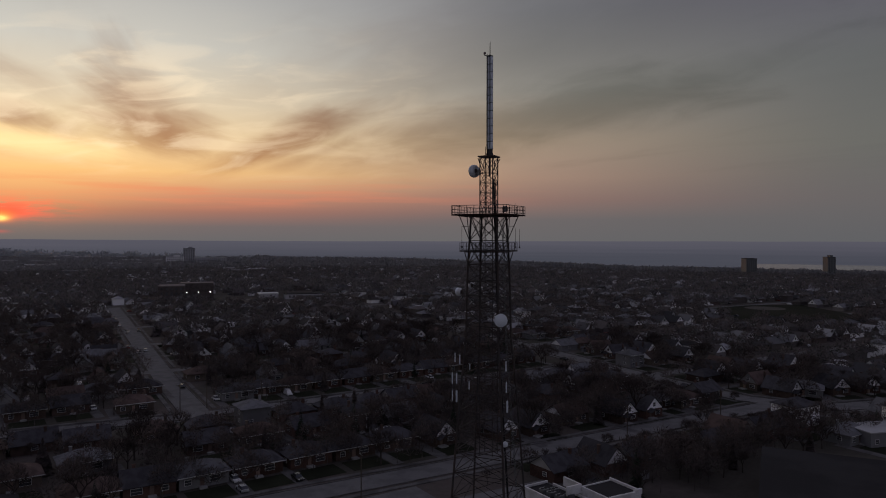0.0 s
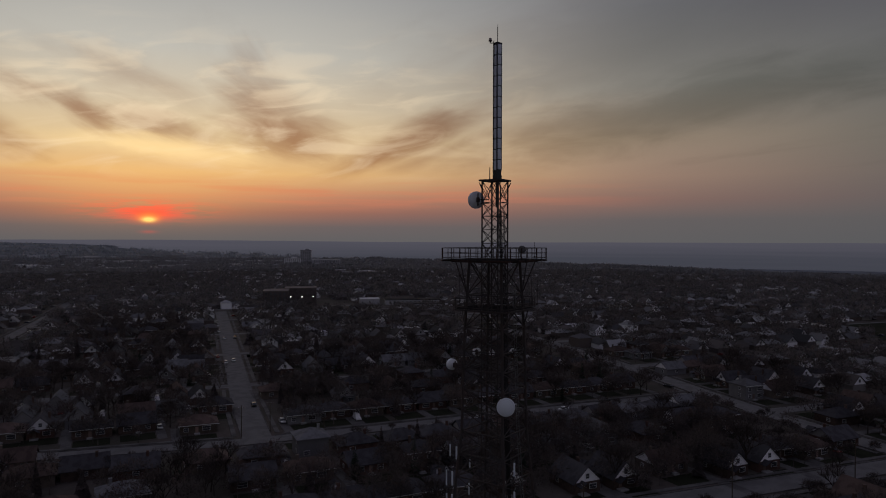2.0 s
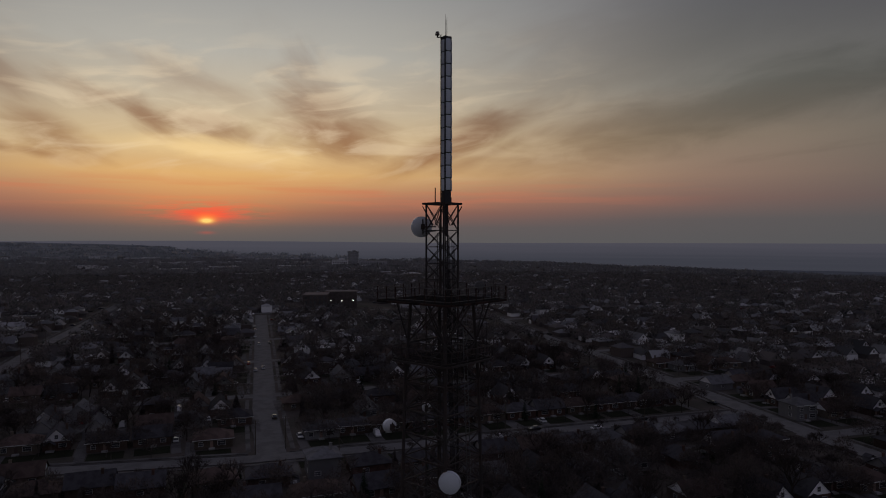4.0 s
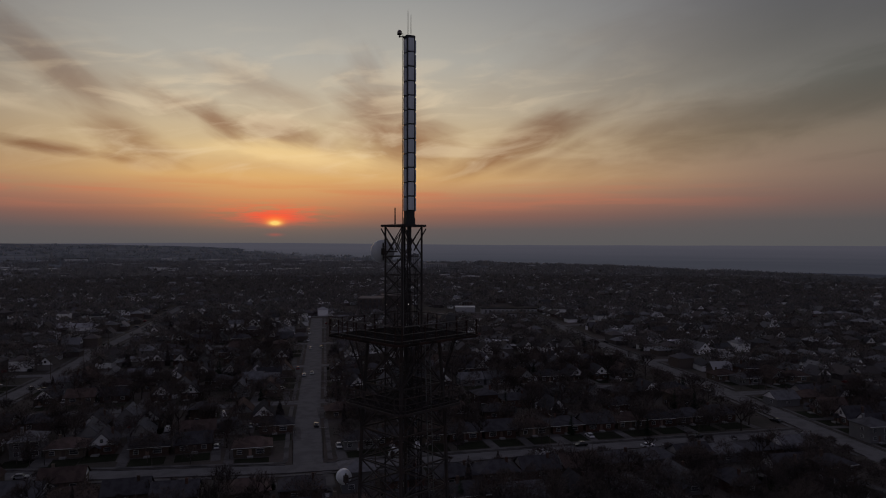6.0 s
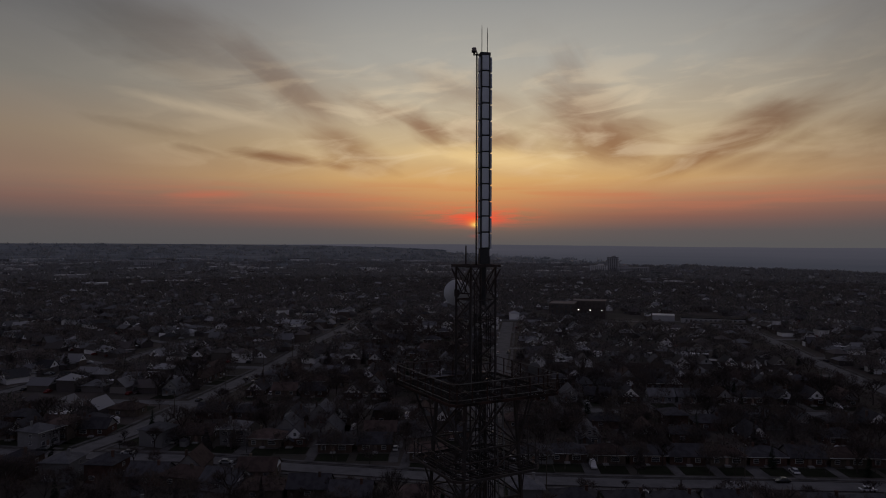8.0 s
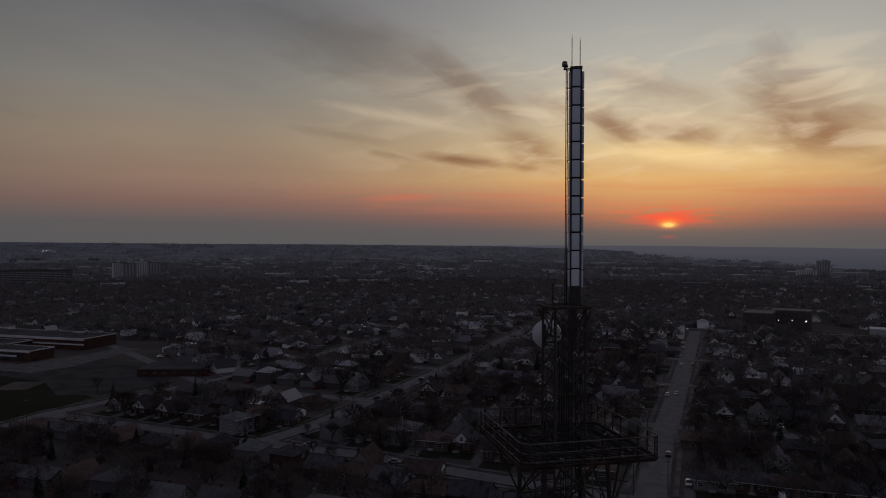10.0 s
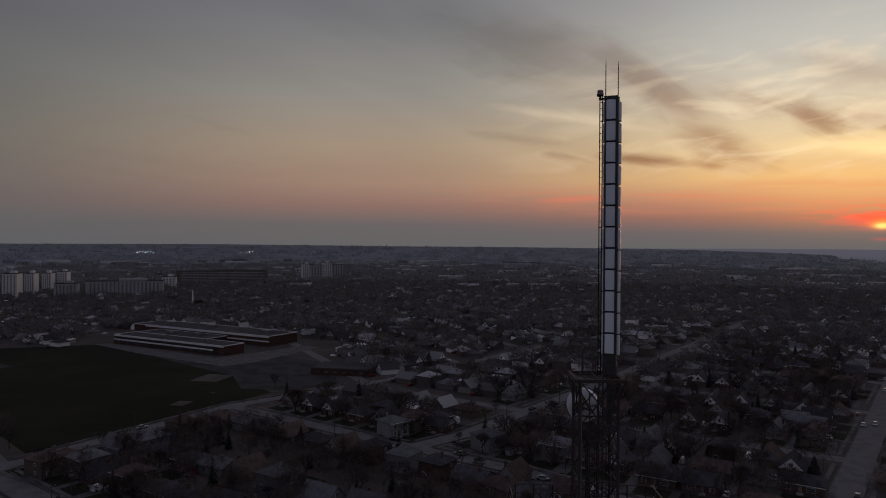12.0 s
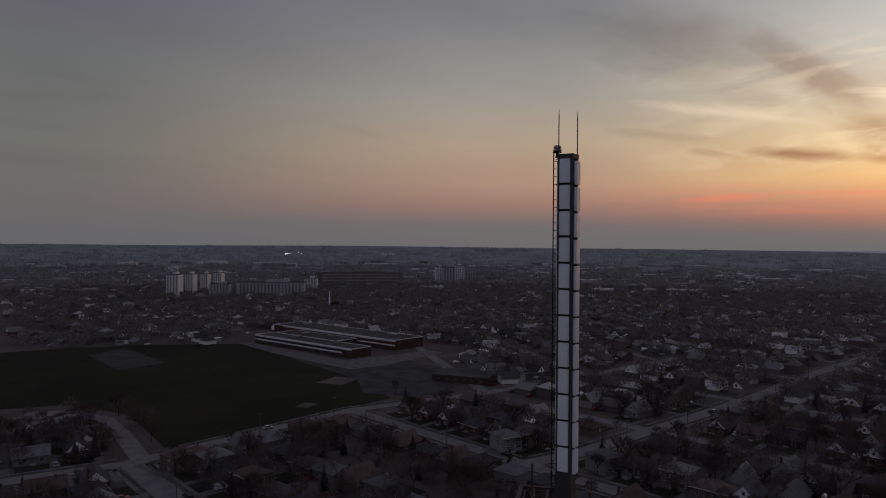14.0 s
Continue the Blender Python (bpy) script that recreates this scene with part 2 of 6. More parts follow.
STEEL = material("painted_tower_steel", (.036, .031, .031), 0.85, 0.35, 1.5, metal=0.0, second=(.044, .031, .028))
RAIL = material("worn_rail_paint", (.085, .08, .078), 0.6, 0.3, 2.0, second=(.05, .035, .03))
MESH_GREY = material("grey_dish_paint", (.10, .10, .105), 0.8, 0.15, 1.5)
STEEL_RED = material("red_oxide_steel", (.054, .033, .028), 0.9, 0.35, 1.5, second=(.02, .016, .015))
GALV = material("galvanised_steel", (.16, .165, .17), 0.5, 0.25, 2.0, metal=0.5)
MAST_PAINT = material("dark_mast_paint", (.040, .042, .047), 0.7, 0.3, 1.5)
CABLE = material("black_cable", (.026, .025, .026), 0.9, 0.2, 2)
PANEL = material("antenna_panel_grp", (.66, .71, .79), 0.45, 0.06, 1.2, each=0.05)
PANEL_SIDE = material("panel_back_plate", (.10, .12, .15), 0.5, 0.15, 1)
RADOME = material("white_radome", (.66, .71, .77), 0.45, 0.07, 1.2)
DISH_BACK = material("dish_shell", (.58, .60, .63), 0.5, 0.1, 1.5)
BEACON = material("beacon_lens", (.30, .25, .24), 0.3, 0.1, 2)
BRICKS = [material("brown_brick", (.095, .068, .058), 0.9, 0.3, 1.5, each=0.3), material("buff_brick", (.135, .112, .094), 0.9, 0.25, 1.5, each=0.25),
          material("red_brick", (.095, .058, .049), 0.9, 0.3, 1.5, each=0.25), material("grey_siding", (.16, .16, .167), 0.8, 0.12, 1.0, each=0.3)]
WHITE_SIDING = material("white_siding", (.84, .84, .86), 0.7, 0.08, 1.0, each=0.18)
GREY_SIDING = material("grey_gable_siding", (.24, .235, .235), 0.75, 0.1, 1.0, each=0.4)
SHINGLES = [material("charcoal_shingles", (.060, .058, .064), 0.92, 0.3, 1.2, each=0.3, bump=0.3), material("brown_shingles", (.088, .064, .057), 0.92, 0.3, 1.2, each=0.3, bump=0.3),
            material("grey_shingles", (.125, .125, .133), 0.92, 0.25, 1.2, each=0.3, bump=0.3)]
PALE_ROOF = material("pale_flat_roof", (.42, .42, .43), 0.8, 0.15, 0.4, each=0.25)
DARK_ROOF = material("dark_flat_roof", (.035, .034, .036), 0.9, 0.25, 0.2)
GLASS_DARK = material("window_glass", (.03, .033, .04), 0.3, 0.1, 1.0, each=0.5)
TRIM = material("white_trim", (.62, .62, .62), 0.6, 0.08, 1.0)
DOOR_PAINT = material("door_paint", (.18, .12, .10), 0.6, 0.2, 1.0, each=0.6)
BARK = material("bark", (.055, .045, .041), 0.95, 0.3, 2.0)
TWIG = material("twigs", (0.075, 0.061, 0.057), 0.95, 0.3, 1.0, each=0.35)
NEEDLES = material("spruce_needles", (.020, .030, .020), 0.95, 0.3, 1.0, each=0.3)
TYRE = material("tyre_rubber", (.015, .015, .015), 0.9, 0.2, 2)
CARS = [material("white_car_paint", (.62, .62, .63), 0.25, 0.04, 1, coat=0.2), material("black_car_paint", (.02, .02, .022), 0.25, 0.04, 1, coat=0.2),
        material("silver_car_paint", (.35, .36, .37), 0.3, 0.04, 1, metal=0.4, coat=0.2), material("red_car_paint", (.22, .02, .018), 0.25, 0.04, 1, coat=0.2)]
WOOD_POLE = material("weathered_pole", (.09, .075, .06), 0.95, 0.25, 2)
# a lift for distance haze is put into the pale and grey slab colours
HIGHRISE = [material("pale_concrete_slab", (.60, .60, .62), 0.85, 0.1, 0.2), material("grey_concrete_slab", (.36, .36, .38), 0.85, 0.15, 0.2), material("brown_brick_slab", (.17, .148, .142), 0.9, 0.15, 0.2)]
SLATE = material("dark_glazed_slab", (.12, .13, .135), 0.6, 0.15, 0.2)
HIGHRISE_GLASS = material("highrise_glass", (.05, .052, .058), 0.6, 0.2, 0.3, each=0.4)
SCHOOL_BRICK = material("school_red_brick", (.078, .044, .038), 0.9, 0.25, 0.6)
SCHOOL_ROOF = material("gravel_roof", (.066, .064, .067), 0.95, 0.25, 0.2)
# tree bases step paler with distance; haze is painted into the farther ones
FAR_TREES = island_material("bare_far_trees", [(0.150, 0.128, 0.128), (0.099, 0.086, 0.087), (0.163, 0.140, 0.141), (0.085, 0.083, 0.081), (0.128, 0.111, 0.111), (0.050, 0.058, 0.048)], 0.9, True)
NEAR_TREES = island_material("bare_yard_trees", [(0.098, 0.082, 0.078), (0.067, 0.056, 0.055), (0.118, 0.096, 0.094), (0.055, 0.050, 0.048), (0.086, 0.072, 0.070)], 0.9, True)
COURT = material("worn_court_paving", (.050, .049, .050), 0.9, 0.4, 0.25, second=(.030, .030, .030))
PALE_EDGE = material("pale_roof_edge", (.58, .58, .60), 0.8, 0.15, 0.6)
FAR_CARS = island_material("far_car_paint", [(.70, .70, .72), (.03, .03, .033), (.38, .39, .40), (.62, .62, .64), (.12, .02, .02), (.05, .055, .07)], 0.3)
# distance haze is painted into the base colours of the next three
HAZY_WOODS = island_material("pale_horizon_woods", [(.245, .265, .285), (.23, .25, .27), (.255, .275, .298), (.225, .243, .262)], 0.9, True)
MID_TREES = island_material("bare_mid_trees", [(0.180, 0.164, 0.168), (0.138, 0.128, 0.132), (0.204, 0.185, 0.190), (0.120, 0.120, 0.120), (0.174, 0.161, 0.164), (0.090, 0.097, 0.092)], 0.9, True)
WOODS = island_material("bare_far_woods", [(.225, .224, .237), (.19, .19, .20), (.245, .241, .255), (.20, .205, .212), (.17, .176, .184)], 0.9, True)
FAR_ROOF = island_material("far_roofs", [(0.083, 0.079, 0.085), (0.098, 0.086, 0.084), (0.058, 0.058, 0.062), (0.146, 0.146, 0.154), (0.078, 0.070, 0.068), (0.037, 0.037, 0.040), (0.054, 0.049, 0.047), (0.293, 0.293, 0.302), (0.107, 0.107, 0.112), (0.137, 0.137, 0.142), (0.068, 0.061, 0.058), (0.195, 0.195, 0.200)])
FAR_GABLE = island_material("far_gables", [(.90, .90, .92), (.18, .17, .165), (.84, .84, .86), (.36, .36, .37), (.86, .86, .88), (.10, .09, .085), (.90, .90, .92)])
FAR_WALL = island_material("far_walls", [(0.115, 0.095, 0.086), (0.196, 0.184, 0.178), (0.103, 0.086, 0.081), (0.690, 0.690, 0.701), (0.115, 0.103, 0.098), (0.103, 0.081, 0.075), (0.138, 0.127, 0.127), (0.092, 0.081, 0.081), (0.851, 0.851, 0.862)])
SHED_ROOF = island_material("far_shed_roofs", [(.50, .50, .52), (.16, .16, .17), (.33, .33, .35), (.12, .12, .125), (.24, .24, .25), (.15, .145, .14), (.20, .20, .21)])
GARAGE = island_material("garage_roofs", [(.78, .78, .80), (.12, .12, .125), (.45, .45, .46), (.16, .15, .15), (.85, .85, .87), (.10, .095, .09), (.30, .30, .31), (.08, .075, .07)], 0.7)
# far land: haze painted in as a paler, bluer base colour
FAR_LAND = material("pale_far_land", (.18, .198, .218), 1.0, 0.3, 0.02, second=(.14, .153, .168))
LAKE = material("lake_water", (.10, .11, .13), 0.12, 0.05, 0.02)


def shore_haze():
    """The far shore as a glowing sheet, haze painted in: paler toward its skyline, bluer and darker toward the water.
    """
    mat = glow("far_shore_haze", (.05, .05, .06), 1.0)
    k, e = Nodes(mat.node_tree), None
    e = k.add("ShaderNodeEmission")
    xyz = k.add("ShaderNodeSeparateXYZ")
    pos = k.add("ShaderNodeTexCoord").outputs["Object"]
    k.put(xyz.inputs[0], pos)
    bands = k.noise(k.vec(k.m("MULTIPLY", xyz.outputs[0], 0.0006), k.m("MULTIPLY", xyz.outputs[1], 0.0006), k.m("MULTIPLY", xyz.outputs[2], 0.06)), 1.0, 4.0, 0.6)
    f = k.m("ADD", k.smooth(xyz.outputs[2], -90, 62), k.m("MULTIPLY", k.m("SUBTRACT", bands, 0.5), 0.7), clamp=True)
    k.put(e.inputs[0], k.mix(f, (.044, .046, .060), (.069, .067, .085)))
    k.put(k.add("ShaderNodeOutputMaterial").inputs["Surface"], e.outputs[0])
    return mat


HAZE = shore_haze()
HALL_BRICK = material("hall_dark_brick", (.105, .09, .086), 0.9, 0.25, 0.8)
LAMP_GLOW = glow("lamp_light", (.85, .95, 1.0), 5.0)
PARAPET = material("weathered_white_stucco", (.56, .56, .57), 0.85, 0.25, 0.9, second=(.46, .455, .45))
FLOOD_GLOW = glow("floodlight_light", (1.0, .95, .85), 3.0)

# ---- mesh tools ----


class Geo:
    """Collects corners and faces, each face with the number of its material."""

    def __init__(self):
        self.v, self.f, self.mi = [], [], []

    def face(self, pts, mi=0):
        n = len(self.v)
        self.v.extend(tuple(p) for p in pts)
        self.f.append(tuple(range(n, n + len(pts))))
        self.mi.append(mi)
        return self

    def solid(self, pts, faces, mi=0):
        n = len(self.v)
        self.v.extend(tuple(p) for p in pts)
        self.f.extend(tuple(n + i for i in fc) for fc in faces)
        self.mi.extend([mi] * len(faces))
        return self

    def box(self, x, y, z, sx, sy, sz, rz=0.0, mi=0, cut=0.0):
        """A box with its base's middle at x, y, z; cut bevels its upright edges."""
        c, s = math.cos(radians(rz)), math.sin(radians(rz))
        a, b = sx / 2, sy / 2
        if cut:
            ring = [(-a + cut, -b), (a - cut, -b), (a, -b + cut), (a, b - cut), (a - cut, b), (-a + cut, b), (-a, b - cut), (-a, -b + cut)]
        else:
            ring = [(-a, -b), (a, -b), (a, b), (-a, b)]
        return self.prism([(x + c * p - s * q, y + s * p + c * q) for p, q in ring], z, z + sz, mi)

    def prism(self, ring, z0, z1, mi=0):
        n = len(ring)
        pts = [(p[0], p[1], z0) for p in ring] + [(p[0], p[1], z1) for p in ring]
        fs = [tuple(reversed(range(n))), tuple(range(n, 2 * n))] + [(i, (i + 1) % n, n + (i + 1) % n, n + i) for i in range(n)]
        return self.solid(pts, fs, mi)

    def tube(self, p, q, r0, r1=None, n=4, mi=0, caps=True):
        p, q = Vector(p), Vector(q)
        r1 = r0 if r1 is None else r1
        d = (q - p).normalized()
        side = d.cross(Vector((0, 0, 1)) if abs(d.z) < 0.9 else Vector((1, 0, 0))).normalized()
        other = d.cross(side)
        pts = []
        for c, r in ((p, r0), (q, r1)):
            for i in range(n):
                t = 2 * math.pi * (i + 0.5) / n
                pts.append(c + side * (r * math.cos(t)) + other * (r * math.sin(t)))
        fs = [(i, (i + 1) % n, n + (i + 1) % n, n + i) for i in range(n)]
        if caps:
            fs += [tuple(reversed(range(n))), tuple(range(n, 2 * n))]
        return self.solid(pts, fs, mi)

    def lathe(self, profile, n=20, axis="z", mi=0):
        """Turns (radius, height) pairs round the axis."""
        pts, fs = [], []
        for r, h in profile:
            for i in range(n):
                t = 2 * math.pi * i / n
                a, b = r * math.cos(t), r * math.sin(t)
                pts.append((a, b, h) if axis == "z" else (a, h, b))
        for j in range(len(profile) - 1):
            for i in range(n):
                i2 = (i + 1) % n
                fs.append((j * n + i, j * n + i2, (j + 1) * n + i2, (j + 1) * n + i))
        return self.solid(pts, fs, mi)

    def mesh(self, name, *mats):
        me = bpy.data.meshes.new(name)
        me.from_pydata(self.v, [], self.f)
        for mt in mats:
            me.materials.append(mt)
        if len(mats) > 1:
            me.polygons.foreach_set("material_index", self.mi)
        me.update()
        return me


def part(name, geo, mats, parent, label=""):
    """One mesh under a thing or under a part. geo: a Geo, or a mesh to share."""
    me = geo if isinstance(geo, bpy.types.Mesh) else geo.mesh(name, *(mats if isinstance(mats, (tuple, list)) else (mats,)))
    ob = new(name, me)
    ob.parent = parent
    return tagged(ob, label)


def thing(name, label, category, m=None, group="", kind=""):
    ob = tagged(new(name), label, category, group, kind)
    if m is not None:
        ob.matrix_basis = m
    return ob


def setting(name, geo, mats, label, category, kind="structure"):
    return tagged(new(name, geo.mesh(name, *(mats if isinstance(mats, (tuple, list)) else (mats,)))), label, category, "", kind)


def smooth_faces(ob):
    ob.data.polygons.foreach_set("use_smooth", [True] * len(ob.data.polygons))
    return ob


# ---- plan: streets as middle lines, in metres ----
STREETS = {
    "main": ([(58, 236), (61, 290), (70, 400), (90, 645)], 9.2),
    "cross": ([(-183, 261), (-77, 252), (-34, 250), (0, 243), (51, 235.5), (98, 233.4), (154, 233), (237, 231)], 7.6),
    "tower_street": ([(-225, 0), (-200, 70), (-188, 121), (-179, 155), (-135, 150), (52, 148.5), (98, 146.3), (177, 142), (231, 139)], 8.8),
    "avenue": ([(292, 700), (272, 520), (262, 456), (255, 376), (250, 320), (246, 287), (242, 257), (238, 232), (234, 200), (231, 150), (243, 126), (340, 92)], 9.6),
    "bend": ([(-77, 252), (-70, 277), (-66, 317), (-61, 366), (-56, 427), (-54, 503), (-45, 620), (-38, 800)], 8.0),
    "field_road": ([(-179, 155), (-181, 200), (-184, 261), (-176, 290), (-160, 350), (-150, 420), (-140, 520)], 8.0),
    "court": ([(-181, 160), (-215, 168), (-249, 174), (-268, 169), (-280, 160)], 7.0),
}
for i, yy in enumerate((322, 408, 492, 576, 660)):
    STREETS["row_%d" % i] = ([(-62 + 4 * i, yy + 4), (64 + 7 * i, yy), (160, yy - 1), (245 + 6 * i, yy - 4)], 7.0)
for i, yy in enumerate((198, 292, 378, 462, 546)):
    STREETS["east_%d" % i] = ([(228 + 9 * i, yy), (420, yy - 6), (640, yy - 20)], 7.0)
for i, yy in enumerate((322, 408, 492, 576, 660)):
    STREETS["west_%d" % i] = ([(-64 + 3 * i, yy + 4), (-155 + 3 * i, yy + 9), (-330 - 5 * i, yy + 120)], 7.0)


def seg_distance(x, y, line):
    best = 1e9
    for (ax, ay), (bx, by) in zip(line, line[1:]):
        dx, dy = bx - ax, by - ay
        t = max(0.0, min(1.0, ((x - ax) * dx + (y - ay) * dy) / (dx * dx + dy * dy)))
        best = min(best, math.hypot(x - ax - t * dx, y - ay - t * dy))
    return best


def road_gap(x, y):
    """Metres from the nearest kerb."""
    return min(seg_distance(x, y, line) - w / 2 for line, w in STREETS.values())


def inside(x, y, ring):
    odd = False
    for (ax, ay), (bx, by) in zip(ring, ring[1:] + ring[:1]):
        if (ay > y) != (by > y) and x < (bx - ax) * (y - ay) / (by - ay) + ax:
            odd = not odd
    return odd


FIELD = [(-188, 172), (-187, 250), (-190, 292), (-255, 322), (-288, 330), (-410, 345), (-455, 288), (-482, 240), (-492, 196), (-620, 60), (-470, -20), (-312, 125), (-290, 172), (-250, 184), (-215, 178)]
SCHOOL_LOT = [(-189, 268), (-180, 300), (-170, 340), (-215, 372), (-270, 450), (-460, 455), (-480, 380), (-410, 325), (-300, 318)]
TOWER_LOT = [(20, 40), (18, 140), (112, 138), (116, 88), (180, 100), (185, 60), (100, 30)]
STRIP_LOT = [(165, 600), (165, 700), (290, 690), (290, 600)]
FAR_HALL_LOT = [(120, 672), (120, 740), (215, 740), (215, 672)]
PARK = [(496, 366), (564, 361), (602, 337), (563, 278), (519, 245), (463, 240), (446, 290)]
LOTS = [PARK, FIELD, SCHOOL_LOT, TOWER_LOT, STRIP_LOT, FAR_HALL_LOT]
CENTRE = (55.33, 72.71)            # the tower's axis


# ---- ground, to the horizon ----
def edge_of_plateau(a):
    """Distance at which the plateau ends, by bearing in degrees east of +y."""
    return float(np.interp(a, (-180, -3, 0, 5, 10, 15, 20, 27, 33, 43, 53, 62, 110, 125, 180), (9000, 9000, 3900, 3100, 2800, 2300, 1950, 1830, 1600, 1480, 1400, 1380, 1380, 9000, 9000)))


def ground_height(x, y):
    r, a = math.hypot(x - CENTRE[0], y - CENTRE[1]), math.degrees(math.atan2(x - CENTRE[0], y - CENTRE[1]))
    e = edge_of_plateau(a)
    rise = float(np.interp(a, (-180, -45, -25, -12, -6, 0, 8, 120, 140), (64, 64, 58, 48, 36, 14, 4, 2, 64))) * max(0.0, min(1.0, (r - 1500) / 3200)) ** 1.25
    rise += max(0.0, min(1.0, (r - 2600) / 1500)) * 5.0 * noise.noise((x / 900, y / 900, 3.0))
    if r > e:
        return -4 - min(115.0, (r - e) * 0.5)
    # the plateau falls a little toward the lake
    rise -= 7.0 * max(0.0, min(1.0, (a - 38) / 12)) * max(0.0, min(1.0, (110 - a) / 10)) * max(0.0, min(1.0, (r - 850) / 450))
    return rise


def make_ground():
    radii = [0, 60, 120, 200, 300, 420, 560, 720, 900, 1100, 1300, 1500, 1520, 1600, 1700, 1800, 2000, 2200, 2500, 2900, 3300, 3700, 4100, 4400, 4700]
    steps = 180
    g = Geo()
    for r in radii:
        for i in range(steps):
            t = 2 * math.pi * i / steps
            x, y = CENTRE[0] + r * math.sin(t), CENTRE[1] + r * math.cos(t)
            g.v.append((x, y, ground_height(x, y)))
    for j in range(len(radii) - 1):
        for i in range(steps):
            i2 = (i + 1) % steps
            g.f.append((j * steps + i, (j + 1) * steps + i, (j + 1) * steps + i2, j * steps + i2)[::-1])
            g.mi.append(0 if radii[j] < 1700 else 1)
    ob = setting("ground", g, (GROUND, FAR_LAND), "dark late-winter yards and far land paled for haze", "ground")
    smooth_faces(ob)
    # lake below the plateau, and the far shore
    w = Geo()
    ring = [(math.sin(radians(a)), math.cos(radians(a))) for a in range(58, 122, 4)]
    for p, q in zip(ring, ring[1:]):
        w.face([(CENTRE[0] + c * r, CENTRE[1] + s * r, -24) for (c, s), r in ((p, 1500), (q, 1500), (q, 2500), (p, 2500))][::-1])
    setting("water", w, LAKE, "pale grey lake water below the plateau edge", "lake")
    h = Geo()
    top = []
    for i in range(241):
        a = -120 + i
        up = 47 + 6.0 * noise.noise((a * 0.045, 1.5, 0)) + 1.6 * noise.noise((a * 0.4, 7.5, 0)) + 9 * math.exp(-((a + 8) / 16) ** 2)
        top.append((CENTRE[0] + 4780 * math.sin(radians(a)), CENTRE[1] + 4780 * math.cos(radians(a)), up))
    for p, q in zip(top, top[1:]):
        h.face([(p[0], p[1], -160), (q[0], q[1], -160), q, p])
    setting("backdrop", h, HAZE, "glowing backdrop of far shore and hills, haze painted in", "distant hills")


make_ground()


def ribbon(g, line, width, z0, z1, shift=0.0):
    """A strip along a line with a top at z1 and sides down to z0."""
    pts = [Vector(p) for p in line]
    nrm = []
    for i in range(len(pts)):
        d = (pts[min(i + 1, len(pts) - 1)] - pts[max(i - 1, 0)]).normalized()
        nrm.append(Vector((-d.y, d.x)))
    left = [p + n * (shift + width / 2) for p, n in zip(pts, nrm)]
    right = [p + n * (shift - width / 2) for p, n in zip(pts, nrm)]
    for i in range(len(pts) - 1):
        a, b, c, d = right[i], right[i + 1], left[i + 1], left[i]
        g.face([(*a, z1), (*b, z1), (*c, z1), (*d, z1)])
        g.face([(*a, z0), (*b, z0), (*b, z1), (*a, z1)])
        g.face([(*c, z0), (*d, z0), (*d, z1), (*c, z1)])


def dense(line, step=6.0):
    out = []
    for (ax, ay), (bx, by) in zip(line, line[1:]):
        n = max(1, int(math.hypot(bx - ax, by - ay) / step))
        out += [(ax + (bx - ax) * i / n, ay + (by - ay) * i / n) for i in range(n)]
    return out + [line[-1]]


def runs_clear(line, shift, name, gap=0.4):
    """The stretches of a shifted line that lie off every other street."""
    pts = dense(line, 3.0)
    runs, now = [], []
    for i, p in enumerate(pts):
        a, b = Vector(pts[max(i - 1, 0)]), Vector(pts[min(i + 1, len(pts) - 1)])
        d = (b - a).normalized()
        q = (p[0] - d.y * shift, p[1] + d.x * shift)
        clear = all(seg_distance(*q, l) > w / 2 + gap for key, (l, w) in STREETS.items() if key != name)
        if clear:
            now.append(q)
        else:
            if len(now) > 2:
                runs.append(now)
            now = []
    if len(now) > 2:
        runs.append(now)
    return runs


def make_streets():
    z = 0.05
    for key, (line, w) in STREETS.items():
        g = Geo()
        ribbon(g, line, w, -0.1, z)
        setting("road", g, ASPHALT, "worn grey asphalt residential street", "road")
        z += 0.004
        major = key in ("main", "cross", "tower_street", "avenue", "bend", "field_road")
        if not major:
            continue
        k, s = Geo(), Geo()
        for side in (1, -1):
            for run in runs_clear(line, side * (w / 2 + 0.12), key, 0.0):
                ribbon(k, run, 0.24, -0.05, 0.26)
            for run in runs_clear(line, side * (w / 2 + 2.2), key, 1.0):
                ribbon(s, run, 1.5, -0.05, 0.20)
        setting("kerb", k, KERB, "pale concrete kerb along the street", "kerb")
        setting("pavement", s, KERB, "pale concrete sidewalk beside the street", "sidewalk")


make_streets()

# field, court, school yard
g = Geo()
g.face([(x, y, 0.06) for x, y in FIELD])
setting("field", g, GRASS, "large dark green school playing field", "field")
g = Geo()
g.face([(x, y, 0.10) for x, y in ((-439, 236), (-453, 268), (-372, 259), (-366, 227))])
setting("sports_court", g, COURT, "worn grey sports court beside the field", "sports court")
g = Geo()
g.face([(x, y, 0.10) for x, y in ((-344, 332), (-270, 331), (-274, 379), (-215, 372), (-180, 330), (-181, 303), (-209, 290), (-240, 312), (-300, 322))])
setting("school_yard", g, COURT, "grey asphalt school yard and parking lot", "parking lot")
g = Geo()
for x, y, sx, sy in ((-244, 301, 16, 20), (-207, 252, 7, 9)):
    g.box(x, y, 0.0, sx, sy, 0.16, 20)
setting("playground_pad", g, SOIL, "bare pale playground pads beside the field", "playground")
g = Geo()
g.face([(x, y, 0.07) for x, y in ((18, 40), (18, 139), (84, 139), (84, 128), (112, 126), (112, 90), (100, 32))])
setting("tower_yard", g, ASPHALT, "dark paved yard round the tower base", "yard")
g = Geo()
